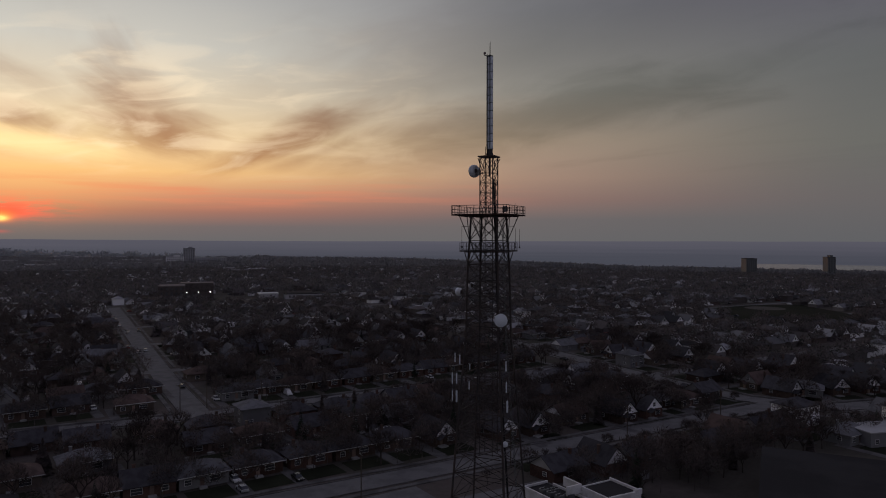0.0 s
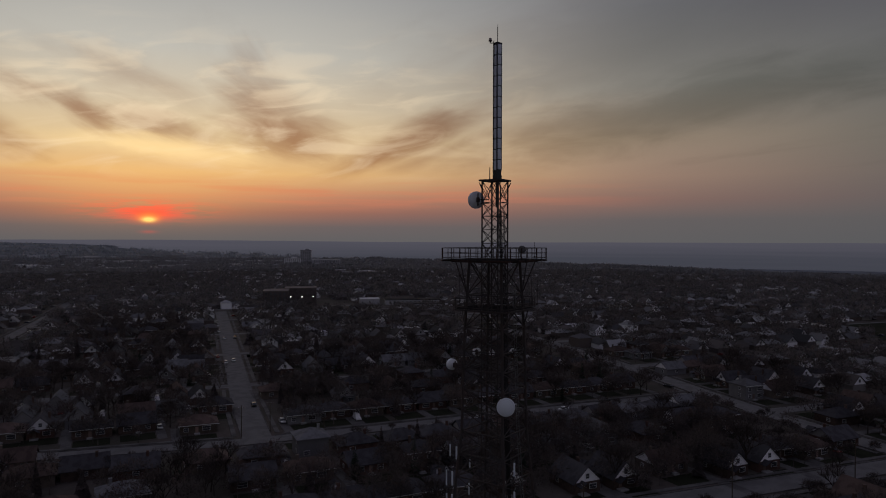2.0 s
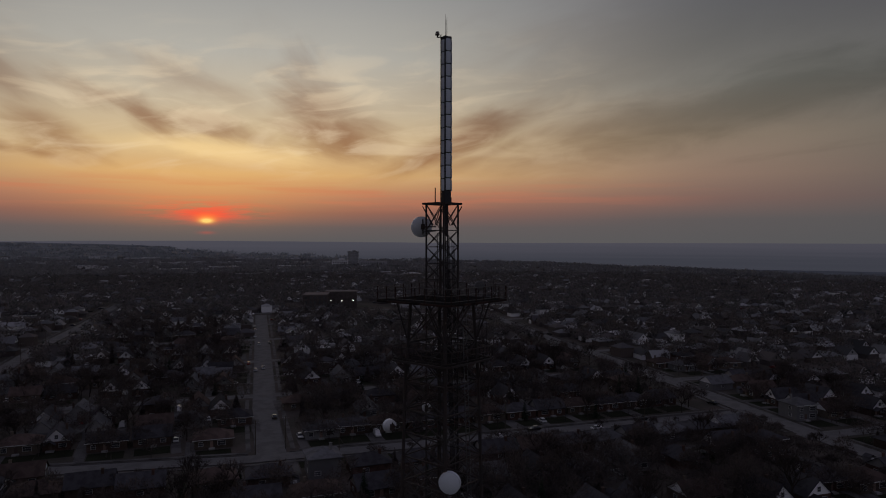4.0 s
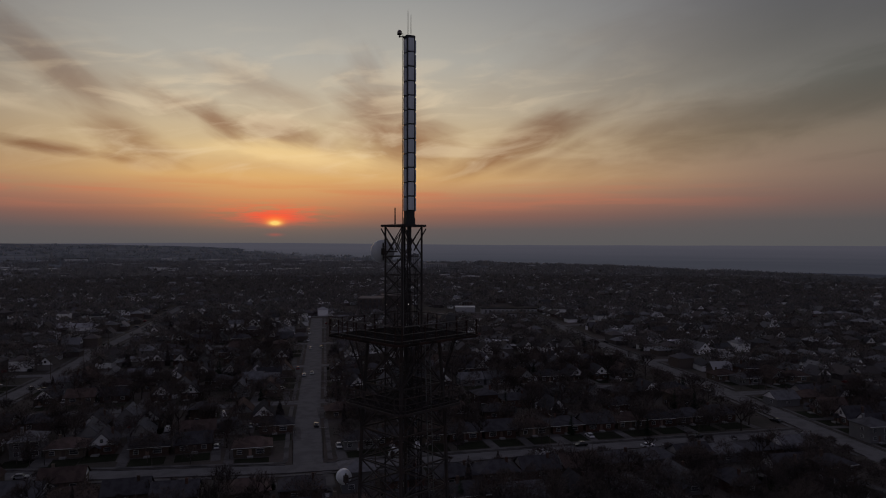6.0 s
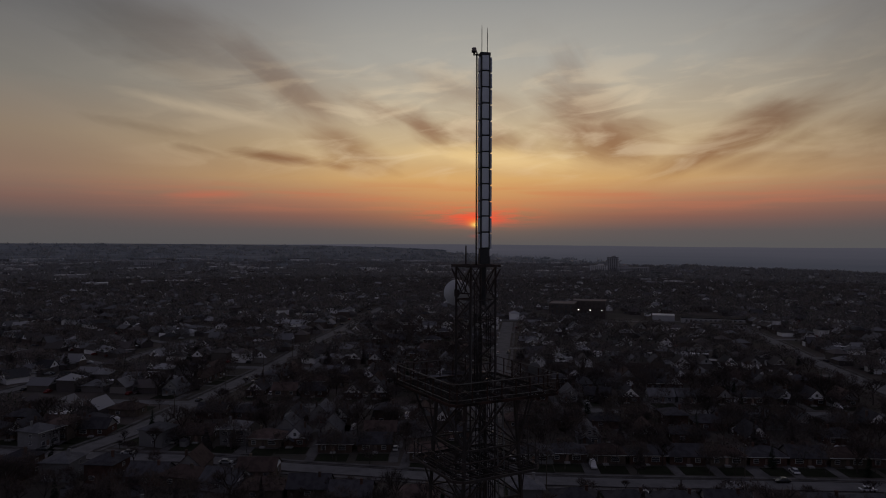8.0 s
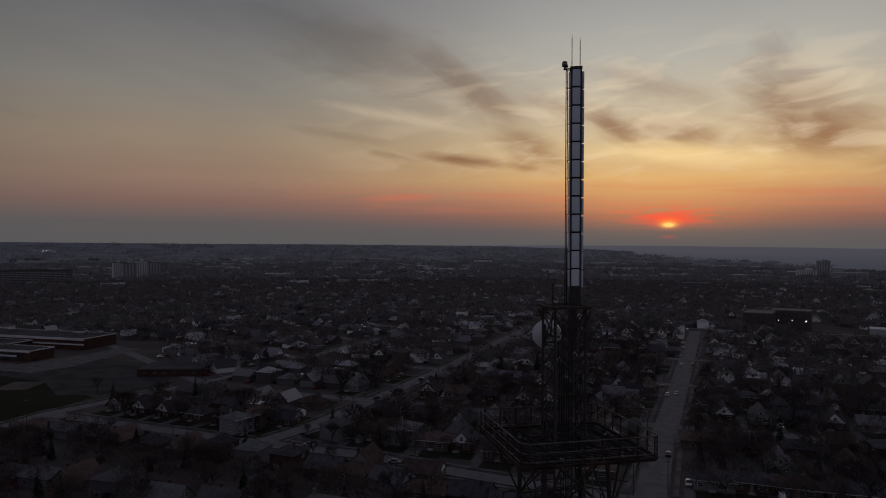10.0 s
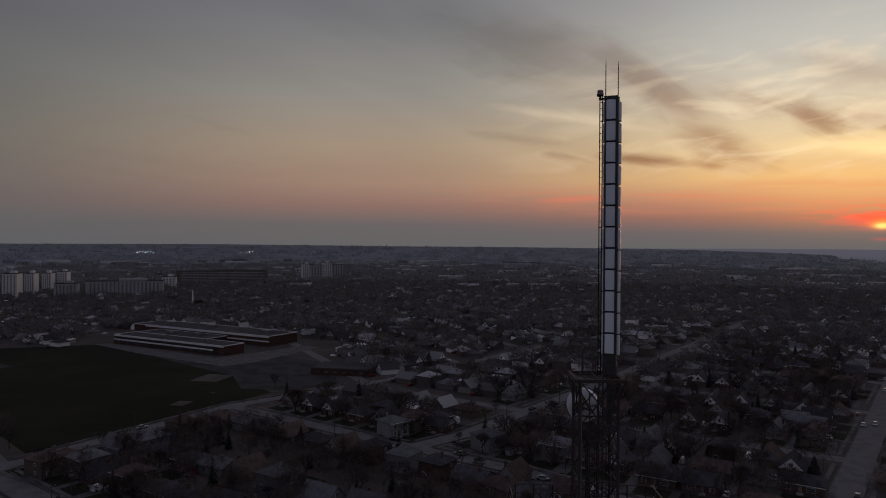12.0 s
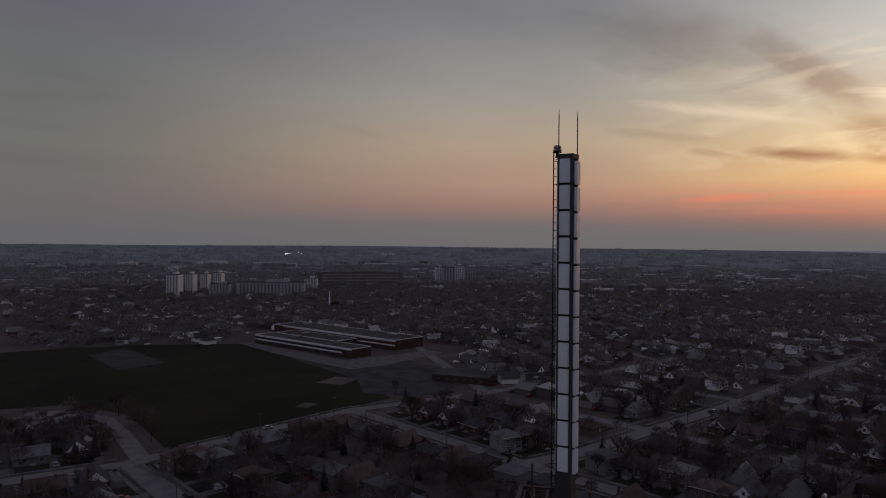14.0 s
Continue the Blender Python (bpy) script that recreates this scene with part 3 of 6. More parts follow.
g.face([(x, y, 0.07) for x, y in ((228, 122), (250, 100), (330, 70), (345, 86), (250, 119))])
setting("parking_lot", g, ASPHALT, "grey parking lot by the avenue", "parking lot")

g = Geo()
g.face([(x, y, 0.3) for x, y in PARK])
setting("park_field", g, GRASS, "dark green park lawn among the houses", "park")
g = Geo()
g.lathe([(0, .38), (16, .38), (16, .1)], 20)
g.v = [(p[0] + 548, p[1] + 338, p[2]) for p in g.v]
setting("ball_diamond", g, SOIL, "pale bare ball diamond on the park lawn", "ball diamond")

g = Geo()
g.face([(x, y, 0.14) for x, y in ((-350, 331), (-268, 329), (-262, 352), (-268, 392), (-272, 420), (-287, 420), (-288, 392), (-298, 349), (-412, 349), (-420, 340))])
setting("school_apron", g, DRIVE, "pale concrete apron round the school wing", "paving")

# ---- the tower ----
TURN = 30.5
tower = thing("broadcast_tower", "tall dark painted steel lattice broadcast tower", "tower", pose(54.8, 72.27, 0, 0, 0, TURN))
SIGNS = [(-1, -1), (1, -1), (1, 1), (-1, 1)]


def half_width(z):
    return 0.5 * float(np.interp(z, (0, 24, 31, 40, 45, 53, 55, 61.2), (10.6, 7.35, 6.5, 5.35, 4.5, 4.2, 4.1, 3.5)))


def member(name, p, q, r, n=4, mat=STEEL, parent=None, label=""):
    return part(name, Geo().tube(p, q, r, r, n), mat, parent or tower, label)


def lattice(levels, half, leg_r, brace_r, kinds):
    for sx, sy in SIGNS:
        ring = [(leg_r * math.cos(i * math.pi / 3), leg_r * math.sin(i * math.pi / 3)) for i in range(6)]
        pts = [(sx * half(z) + p, sy * half(z) + q, z) for z in levels for p, q in ring]
        fcs = [(j * 6 + i, j * 6 + (i + 1) % 6, j * 6 + 6 + (i + 1) % 6, j * 6 + 6 + i) for j in range(len(levels) - 1) for i in range(6)]
        part("leg", Geo().solid(pts, fcs), STEEL, tower)
    for j, (z0, z1) in enumerate(zip(levels, levels[1:])):
        a, b = half(z0), half(z1)
        for i in range(4):
            (x0, y0), (x1, y1) = SIGNS[i], SIGNS[(i + 1) % 4]
            p0, p1 = Vector((x0 * a, y0 * a, z0)), Vector((x1 * a, y1 * a, z0))
            q0, q1 = Vector((x0 * b, y0 * b, z1)), Vector((x1 * b, y1 * b, z1))
            member("girt", q0, q1, brace_r * 1.15)
            if kinds[j % len(kinds)] == "X":
                member("brace", p0, q1, brace_r)
                member("brace", p1, q0, brace_r)
            else:
                mid = (q0 + q1) / 2
                member("brace", p0, mid, brace_r)
                member("brace", p1, mid, brace_r)


lattice([0, 6, 12, 17.5, 21.5, 25, 28.2, 31, 33.6, 36, 38.4, 40.7, 42.9, 45, 47, 49, 50.9, 52.7, 54.9, 58.0, 61.2], half_width, 0.135, 0.058, "X")
lattice([61.2, 62.9, 64.2, 65.5, 66.8, 68.86], lambda z: 0.89, 0.075, 0.035, "X")
# stubs between the wide and the narrow part
for sx, sy in SIGNS:
    member("brace", (sx * 1.75, sy * 1.75, 61.2), (sx * 0.89, sy * 0.89, 61.2), 0.09)
# inner column of the lower part
for sx, sy in SIGNS:
    member("inner_leg", (sx * 0.89, sy * 0.89, 30), (sx * 0.89, sy * 0.89, 61.2), 0.055)
for z in (31, 34, 37, 40, 43, 46.5, 49.5, 52.7, 56, 59):
    for i in range(4):
        (x0, y0), (x1, y1) = SIGNS[i], SIGNS[(i + 1) % 4]
        member("inner_girt", (x0 * .89, y0 * .89, z), (x1 * .89, y1 * .89, z), 0.04)
        member("inner_brace", (x0 * .89, y0 * .89, z), (x1 * .89, y1 * .89, z + 2.4 if z < 59 else 61.2), 0.03)


def platform(z, side, rail, chamfer, mat):
    a, c = side / 2, chamfer
    ring = [(-a + c, -a), (a - c, -a), (a, -a + c), (a, a - c), (a - c, a), (-a + c, a), (-a, a - c), (-a, -a + c)]
    g = Geo()
    for i in range(int(side / 0.24)):
        y = -a + 0.12 + i * 0.24
        x = a - max(0.0, abs(y) - (a - c)) - 0.05
        g.box(0, y, z - 0.05, 2 * x, 0.04, 0.03)
    deck = tagged(part("platform_deck", g, CABLE, tower, "open steel grating deck of the tower platform"), kind="stuff")
    g = Geo()
    for (x0, y0), (x1, y1) in zip(ring, ring[1:] + ring[:1]):
        g.tube((x0, y0, z - 0.12), (x1, y1, z - 0.12), 0.10, 0.10, 4)
    part("edge_beam", g, mat, deck)
    for k in range(-2, 3):
        part("joist", Geo().box(k * side / 5.2, 0, z - 0.3, 0.12, side - abs(k) * 0.5 - 0.4, 0.2), mat, deck)
    for lvl in (1.0, 0.55, 0.14):
        g = Geo()
        for (x0, y0), (x1, y1) in zip(ring, ring[1:] + ring[:1]):
            g.tube((x0, y0, z + rail * lvl), (x1, y1, z + rail * lvl), 0.028 if lvl < 1 else 0.036, None, 5)
        part("handrail", g, RAIL if z > 60 else STEEL, deck, "pale handrail" if z > 60 else "")
    post = Geo().tube((0, 0, 0), (0, 0, rail), 0.04, 0.04, 4).mesh("rail_post", mat)
    for (x0, y0), (x1, y1) in zip(ring, ring[1:] + ring[:1]):
        n = max(1, int(round(math.hypot(x1 - x0, y1 - y0) / 1.05)))
        for i in range(n):
            ob = part("rail_post", post, mat, deck)
            ob.location = (x0 + (x1 - x0) * i / n, y0 + (y1 - y0) * i / n, z)
    return deck


platform(61.4, 7.5, 1.06, 0.3, STEEL_RED)
platform(56.75, 6.0, 0.95, 0.5, STEEL)
for sx, sy in SIGNS:
    for ax, ay in ((1.0, 0.45), (0.45, 1.0)):
        member("strut", (sx * 3.5 * ax, sy * 3.5 * ay, 61.2), (sx * half_width(58), sy * half_width(58), 58.0), 0.06)
        member("strut", (sx * 2.9 * ax, sy * 2.9 * ay, 56.6), (sx * half_width(54.9), sy * half_width(54.9), 54.9), 0.06)
    member("strut", (sx * 2.6, sy * 2.6, 59.8), (sx * half_width(59.8), sy * half_width(59.8), 59.8), 0.045)
# ledge at the head of the narrow part
for i in range(4):
    (x0, y0), (x1, y1) = SIGNS[i], SIGNS[(i + 1) % 4]
    member("head_beam", (x0 * 1.08, y0 * 1.08, 68.90), (x1 * 1.08, y1 * 1.08, 68.90), 0.11)
for k in (-.55, 0, .55):
    member("head_joist", (k, -1.05, 68.88), (k, 1.05, 68.88), 0.06)
for sx, sy in SIGNS:
    member("knee_brace", (sx * 1.1, sy * 1.1, 68.7), (sx * .89, sy * .15, 67.2), 0.04)
    member("knee_brace", (sx * 1.1, sy * 1.1, 68.7), (sx * .15, sy * .89, 67.2), 0.04)
part("stub_pipe", Geo().tube((-.58, .23, 68.9), (-.58, .23, 70.15), 0.05, 0.04, 8), STEEL, tower)
# pipes and waveguides that run up inside the narrow part
part("waveguide", Geo().tube((-.86, -.88, 61.4), (-.86, -.88, 69.0), 0.075, None, 10), GALV, tower, "pale grey waveguide pipe on the leg")
for x, y, z0, z1, r in ((-.45, -.9, 61.4, 68.3, .03), (.05, -.55, 61.4, 68.9, .032), (.34, -.05, 61.4, 68.9, .035), (.2, .45, 61.4, 67.8, .03), (-.35, .2, 61.4, 66.6, .028)):
    part("riser_pipe", Geo().tube((x, y, z0), (x, y, z1), r, None, 8), STEEL, tower)
for z in (62.2, 63.6, 64.9, 66.2, 67.6):
    part("riser_clamp", Geo().box(.05, -.28, z, 1.1, .04, .05, 38), STEEL, tower)
# feeder lines clipped to the lattice
for x, y, wdt in ((-0.35, -1.0, 0.5), (0.55, -0.85, 0.35)):
    for i in range(0, 6, 1 if x < 0 else 2):
        lo = -half_width(2) * 0.85 if y < -.9 else y * 3
        px = x - wdt / 2 + wdt * i / 5
        part("feeder_line", Geo().tube((px, lo, 2), (px, y * 1.5, 45), 0.035, None, 5), CABLE, tower, "black feeder line")
        part("feeder_line", Geo().tube((px, y * 1.5, 45), (px, y * 0.8, 66), 0.022, None, 5), CABLE, tower, "black feeder line")
g = Geo()
for sx in (-0.22, 0.22):
    g.tube((1.4 + sx, -half_width(3), 3), (0.9 + sx, -half_width(45) + .15, 45), 0.04)
    g.tube((0.9 + sx, -half_width(45) + .15, 45), (0.75 + sx, -1.6, 61.2), 0.04)
for i in range(110):
    z = 3 + i * 0.53
    x, y = np.interp(z, (3, 45, 61.2), (1.4, .9, .75)), np.interp(z, (3, 45, 61.2), (-half_width(3), -half_width(45) + .15, -1.6))
    g.tube((x - .22, y, z), (x + .22, y, z), 0.018, None, 4, 0, False)
part("climbing_ladder", g, GALV, tower)
g = Geo()
for sx, sy in SIGNS:
    g.box(sx * half_width(0), sy * half_width(0), 0, 1.5, 1.5, 0.5)
part("footing", g, CONCRETE, tower, "concrete footings")

# antenna mast with four faces of panels
mast = thing("antenna_mast", "slender mast clad in pale grey antenna panels", "antenna mast", pose(CENTRE[0] - .01, CENTRE[1] + .09, 0, 0, 0, 11))
part("mast_column", Geo().box(0, 0, 69.0, 0.44, 0.44, 13.15, 0, 0, 0.05), MAST_PAINT, mast, "dark steel mast column")
part("mast_spigot", Geo().tube((0, 0, 66.4), (0, 0, 69.1), 0.15, None, 10), MAST_PAINT, mast)
part("mast_base", Geo().box(0, 0, 69.0, 0.68, 0.68, 0.45, 0, 0, .06).box(0, 0, 69.45, 0.60, 0.60, 0.52, 0, 0, .05), MAST_PAINT, mast)
part("mast_cap", Geo().box(0, 0, 82.06, 0.66, 0.66, 0.17, 0, 0, .04), MAST_PAINT, mast)
for sx, sy in SIGNS:
    part("corner_channel", Geo().box(sx * .255, sy * .255, 69.97, 0.10, 0.10, 12.1), MAST_PAINT, mast)
pg = Geo()
pg.box(0, -0.315, 0.015, 0.43, 0.14, 0.89, 0, 0, 0.05)
pg.box(0, -0.315, 0.0, 0.37, 0.10, 0.92, 0, 0, 0.04)
pg.box(0, -0.245, 0.02, 0.41, 0.03, 0.88, 0, 1)
panel_mesh = pg.mesh("antenna_panel", PANEL, PANEL_SIDE)
for tier in range(12):
    for q in range(4):
        ob = part("antenna_panel", panel_mesh, None, mast, "pale grey fibreglass panel" if tier == 0 else "")
        ob.matrix_basis = pose(.06 if q == 1 else 0, 0, 70.03 + tier * 1.008 - (0, .08, .03, .06)[q], 0, 0, 90 * q)
    part("panel_bracket", Geo().box(0, 0, 70.03 + tier * 1.008 - 0.045, 0.60, 0.60, 0.035), CABLE, mast)
for x, y in ((-.25, -.33), (.25, .33)):
    part("lightning_rod", Geo().tube((x, y, 82.0), (x, y, 83.7), 0.024, 0.02, 6).tube((x, y, 83.7), (x, y, 83.98), 0.02, 0.004, 6), STEEL, mast)
g = Geo()
for y in (-.11, .11):
    g.tube((-.50 + y * .45, y, 68.9), (-.50 + y * .45, y, 82.35), 0.024, None, 6)
for i in range(44):
    g.tube((-.55, -.11, 69.1 + i * .3), (-.45, .11, 69.1 + i * .3), 0.016, None, 4, 0, False)
for i in range(13):
    g.tube((-.50, 0, 69.98 + i * 1.008), (-.2, 0, 69.98 + i * 1.008), 0.018, None, 4)
part("mast_ladder", g, STEEL_RED, mast, "thin climbing ladder up the mast")
bc = part("beacon_bracket", Geo().box(-.35, .20, 82.18, 0.70, 0.10, 0.06, -32).tube((-.6, .37, 82.2), (-.6, .37, 82.42), 0.06, None, 8).box(-.6, .37, 82.38, .30, .30, .04, 0, 0, .05), STEEL, mast)
g = Geo().lathe([(0, 0), (.13, 0), (.17, .03), (.17, .09), (.10, .11), (.15, .13), (.15, .20), (.11, .25), (0, .26)], 16)
smooth_faces(part("beacon_lamp", g, BEACON, mast, "unlit obstruction beacon")).location = (-.6, .37, 82.42)
part("mast_flange", Geo().lathe([(0, 0), (.42, 0), (.42, .06), (0, .06)], 16), STEEL, mast).location = (0, 0, 68.9)


def dish(name, label, x, y, z, bearing, size, depth, arm, skin=RADOME):
    """A drum antenna that faces its bearing (degrees east of +y); arm reaches from its back to the tower."""
    d = thing(name, label, "microwave dish", pose(x, y, z, 0, 0, -bearing), "microwave dishes on the tower")
    r = size / 2
    smooth_faces(part("radome", Geo().lathe([(0, depth * .62), (r * .6, depth * .58), (r * .89, depth * .45), (r * .985, depth * .42)], 28, "y"), skin, d, "white radome cover" if skin is RADOME else "grey radome cover"))
    part("shroud", Geo().lathe([(r, depth * .44), (r, -depth * .05), (r * .97, -depth * .05), (r * .97, depth * .42)], 28, "y"), skin, d)
    smooth_faces(part("reflector_back", Geo().lathe([(r * .98, -depth * .04), (r * .8, -depth * .25), (r * .45, -depth * .42), (r * .16, -depth * .48), (0, -depth * .48)], 28, "y"), DISH_BACK if skin is RADOME else skin, d, "pale grey reflector shell"))
    g = Geo().box(0, -depth * .62, -.22, .3, depth * .4, .44).tube((-.02, -depth * .7, -r * .75), (-.02, -depth * .7, r * .75), .055, None, 8)
    g.tube((0, -depth * .7, 0), arm, .05, None, 6).tube((0, -depth * .7, -r * .5), (arm[0], arm[1], arm[2] - r * .4), .035, None, 6)
    part("mount", g, STEEL, d)
    return d


dish("microwave_dish", "large white microwave dish high on the narrow lattice", 53.60, 73.80, 67.10, 1, 1.68, 0.50, (.9, -.95, 0))
dish("microwave_dish", "white round drum dish at the tower's corner leg", 54.35, 69.15, 47.9, 216, 1.68, 0.7, (0, -1.2, 0.1))
dish("microwave_dish", "white drum dish beside the tower leg", 50.8, 73.2, 51.4, -8, 1.05, 0.7, (1.1, -.1, 0))
dish("microwave_dish", "white drum dish behind the lattice", 54.8, 76.1, 51.9, 25, .85, 0.45, (1.06, -.5, 0))
dish("microwave_dish", "small white round dish low on the corner leg", 54.3, 68.15, 32.4, 214, 0.72, 0.35, (0, -.8, 0))
dish("microwave_dish", "small grey dish above the platform rail", 58.6, 73.7, 62.25, 186, 0.82, 0.3, (0, -.4, -.7), MESH_GREY)


def panel_antenna(x, y, z, h, wdt, bearing):
    t = thing("sector_antenna", "slim white panel antenna clamped to the tower", "antenna", pose(x, y, z, 0, 0, -bearing), "slim antennas on the tower")
    part("radome", Geo().box(0, 0.1, 0, wdt, 0.12, h, 0, 0, 0.03), RADOME, t)
    part("pole", Geo().tube((0, -.06, -.25), (0, -.06, h + .2), 0.035, None, 8), GALV, t)
    lx, ly = CENTRE[0] - x, CENTRE[1] - y
    b = radians(bearing)
    p = (lx * math.cos(b) - ly * math.sin(b), lx * math.sin(b) + ly * math.cos(b))
    s = min(1.0, 1.4 / max(0.1, math.hypot(*p)))
    part("clamp_arm", Geo().tube((0, -.06, h * .5), (p[0] * s, p[1] * s, h * .5), 0.03, None, 6), STEEL, t)


for x, y, z, h, wdt in ((51.55, 75.3, 42.0, 1.15, .13), (52.08, 74.97, 41.7, 1.25, .18), (51.25, 75.5, 39.1, 1.5, .13), (51.74, 75.2, 39.1, 1.4, .17), (51.27, 75.5, 36.9, 1.4, .14), (51.74, 75.2, 36.7, 1.5, .24),
                        (55.4, 69.4, 41.3, 1.25, .17), (55.3, 69.2, 38.6, 1.35, .17), (55.3, 69.0, 36.1, 1.5, .24), (53.15, 74.2, 41.0, .75, .15), (53.12, 74.3, 38.3, 1.1, .15)):
    panel_antenna(x, y, z, h, wdt, 217)
for x, y, z, h in ((57.9, 70.6, 57.0, 2.6), (52.2, 74.7, 57.0, 2.9), (58.35, 70.3, 57.0, 2.5), (59.3, 72.4, 61.4, 1.6)):
    t = thing("whip_antenna", "thin dark whip antenna on the platform", "antenna", pose(x, y, z), "whip antennas on the tower")
    part("whip", Geo().tube((0, 0, 0), (0, 0, h), 0.03, 0.018, 6), STEEL, t)
    part("base_clamp", Geo().box(0, 0, 0, .14, .14, .22), STEEL, t)

# ---- houses ----
rng = random.Random(7)


def window(parent, x, y, z, wdt, h, face):
    """A framed pane on a wall; face: the bearing in degrees that it looks to, counted from -y round to +x."""
    g = Geo()
    g.box(0, -0.03, 0, wdt + .16, 0.10, h + .16, 0, 0)
    g.box(0, -0.075, 0.08, wdt, 0.04, h, 0, 1)
    g.box(0, -0.10, 0.08 + h * .48, wdt, 0.03, 0.06, 0, 0)
    ob = part("window", g, (TRIM, GLASS_DARK), parent)
    ob.matrix_basis = pose(x, y, z, 0, 0, face)
    return ob


def slab_roof(g, w, d, z, rise, over, thick=0.18, mi=0):
    """Two pitched slabs with the ridge along y."""
    a, b = w / 2 + over, d / 2 + over
    drop = rise * over / (w / 2)
    for s in (-1, 1):
        top = [(0, -b, z + rise + thick), (s * a, -b, z - drop + thick), (s * a, b, z - drop + thick), (0, b, z + rise + thick)]
        low = [(p[0], p[1], p[2] - thick) for p in top]
        g.solid(top + low, [(0, 1, 2, 3), (7, 6, 5, 4), (0, 4, 5, 1), (1, 5, 6, 2), (2, 6, 7, 3), (3, 7, 4, 0)], mi)


def hip_roof(g, w, d, z, rise, over, thick=0.16):
    a, b = w / 2 + over, d / 2 + over
    r = max(0.0, a - b)
    base = [(-a, -b, z), (a, -b, z), (a, b, z), (-a, b, z)]
    up = [(p[0], p[1], p[2] + thick) for p in base]
    if r > 0.3:
        tops = [(-r, 0, z + rise), (r, 0, z + rise)]
        g.solid(base + up + tops, [(3, 2, 1, 0), (0, 1, 5, 4), (1, 2, 6, 5), (2, 3, 7, 6), (3, 0, 4, 7), (4, 5, 9, 8), (5, 6, 9), (6, 7, 8, 9), (7, 4, 8)])
    else:
        g.solid(base + up + [(0, 0, z + rise)], [(3, 2, 1, 0), (0, 1, 5, 4), (1, 2, 6, 5), (2, 3, 7, 6), (3, 0, 4, 7), (4, 5, 8), (5, 6, 8), (6, 7, 8), (7, 4, 8)])


def gable_face(w, z, rise, y, out):
    return Geo().solid([(-w / 2, y, z), (w / 2, y, z), (0, y, z + rise), (-w / 2, y + out, z), (w / 2, y + out, z), (0, y + out, z + rise)],
                       [(0, 1, 2), (5, 4, 3), (0, 3, 4, 1), (1, 4, 5, 2), (2, 5, 3, 0)])


def chimney(parent, x, y, z, h, mat):
    g = Geo().box(x, y, z, 0.7, 0.55, h).box(x, y, z + h, 0.85, 0.7, 0.12)
    part("chimney", g, mat, parent)


def house_front_gable(brick, roof, white, label):
    """One and a half storeys, with the gable to the street."""
    h = thing("house", label, "house", None, "houses of the neighbourhood")
    w, d, wall, rise = 7.8, 11.0, 2.9, 3.7
    part("wall", Geo().box(0, 0, -.2, w, d, wall + .2), brick, h)
    for y, out in ((-d / 2 - .03, .1), (d / 2 - .07, .1)):
        part("gable", gable_face(w, wall, rise, y, out), white, h)
    g = Geo()
    slab_roof(g, w, d, wall, rise, 0.45)
    part("roof", g, roof, h)
    g = Geo()
    g.solid([(-w / 2, -d / 2, wall), (w / 2, -d / 2, wall), (0, -d / 2, wall + rise), (-w / 2, d / 2, wall), (w / 2, d / 2, wall), (0, d / 2, wall + rise)], [(0, 1, 2), (5, 4, 3), (0, 2, 5, 3), (1, 4, 5, 2)])
    part("attic", g, white, h)
    g = Geo()
    slab_roof(g, 3.0, 2.2, 2.35, 1.0, .2, .1)
    for v in range(len(g.v)):
        g.v[v] = (g.v[v][0] - 1.7, g.v[v][1] - d / 2 - 1.0, g.v[v][2])
    part("porch_roof", g, roof, h)
    part("porch_step", Geo().box(-1.7, -d / 2 - 1.0, -.1, 2.4, 1.9, .5), CONCRETE, h)
    part("door", Geo().box(-1.7, -d / 2 - .03, .35, .95, .1, 2.0), DOOR_PAINT, h)
    window(h, 1.7, -d / 2, .95, 2.0, 1.2, 0)
    window(h, 0, -d / 2 - .05, wall + .75, .95, 1.15, 0)
    window(h, w / 2, -1.8, 1.0, 1.1, 1.1, 90)
    window(h, -w / 2, 2.0, 1.0, 1.1, 1.1, -90)
    chimney(h, 2.1, 1.5, wall + 1.2, 2.6, BRICKS[0])
    return h


def house_hip(brick, roof, label, w=11.5, d=8.6, wall=2.9, rise=2.5, storeys=1):
    h = thing("house", label, "house", None, "houses of the neighbourhood")
    part("wall", Geo().box(0, 0, -.2, w, d, wall + .2), brick, h)
    g = Geo()
    hip_roof(g, w, d, wall, rise, 0.6)
    part("roof", g, roof, h)
    part("fascia", Geo().box(0, -d / 2 - .62, wall - .06, w + 1.2, .06, .2), TRIM, h, "white eaves board")
    part("door", Geo().box(-.6, -d / 2 - .02, .35, .95, .1, 2.0), DOOR_PAINT, h)
    part("porch_step", Geo().box(-.6, -d / 2 - .8, -.1, 1.8, 1.5, .5), CONCRETE, h)
    for s in range(storeys):
        window(h, 2.4, -d / 2, .9 + 2.6 * s, 2.4, 1.35, 0)
        window(h, -w / 2 + 1.9, -d / 2, .9 + 2.6 * s, 1.4, 1.2, 0)
        window(h, w / 2, 1.2, 1.1 + 2.6 * s, 1.2, 1.0, 90)
        window(h, -w / 2, -1.2, 1.1 + 2.6 * s, 1.2, 1.0, -90)
    window(h, 2.0, d / 2, 1.0, 1.6, 1.1, 180)
    chimney(h, -w / 4, .8, wall + 1.0, 2.1, brick)
    return h


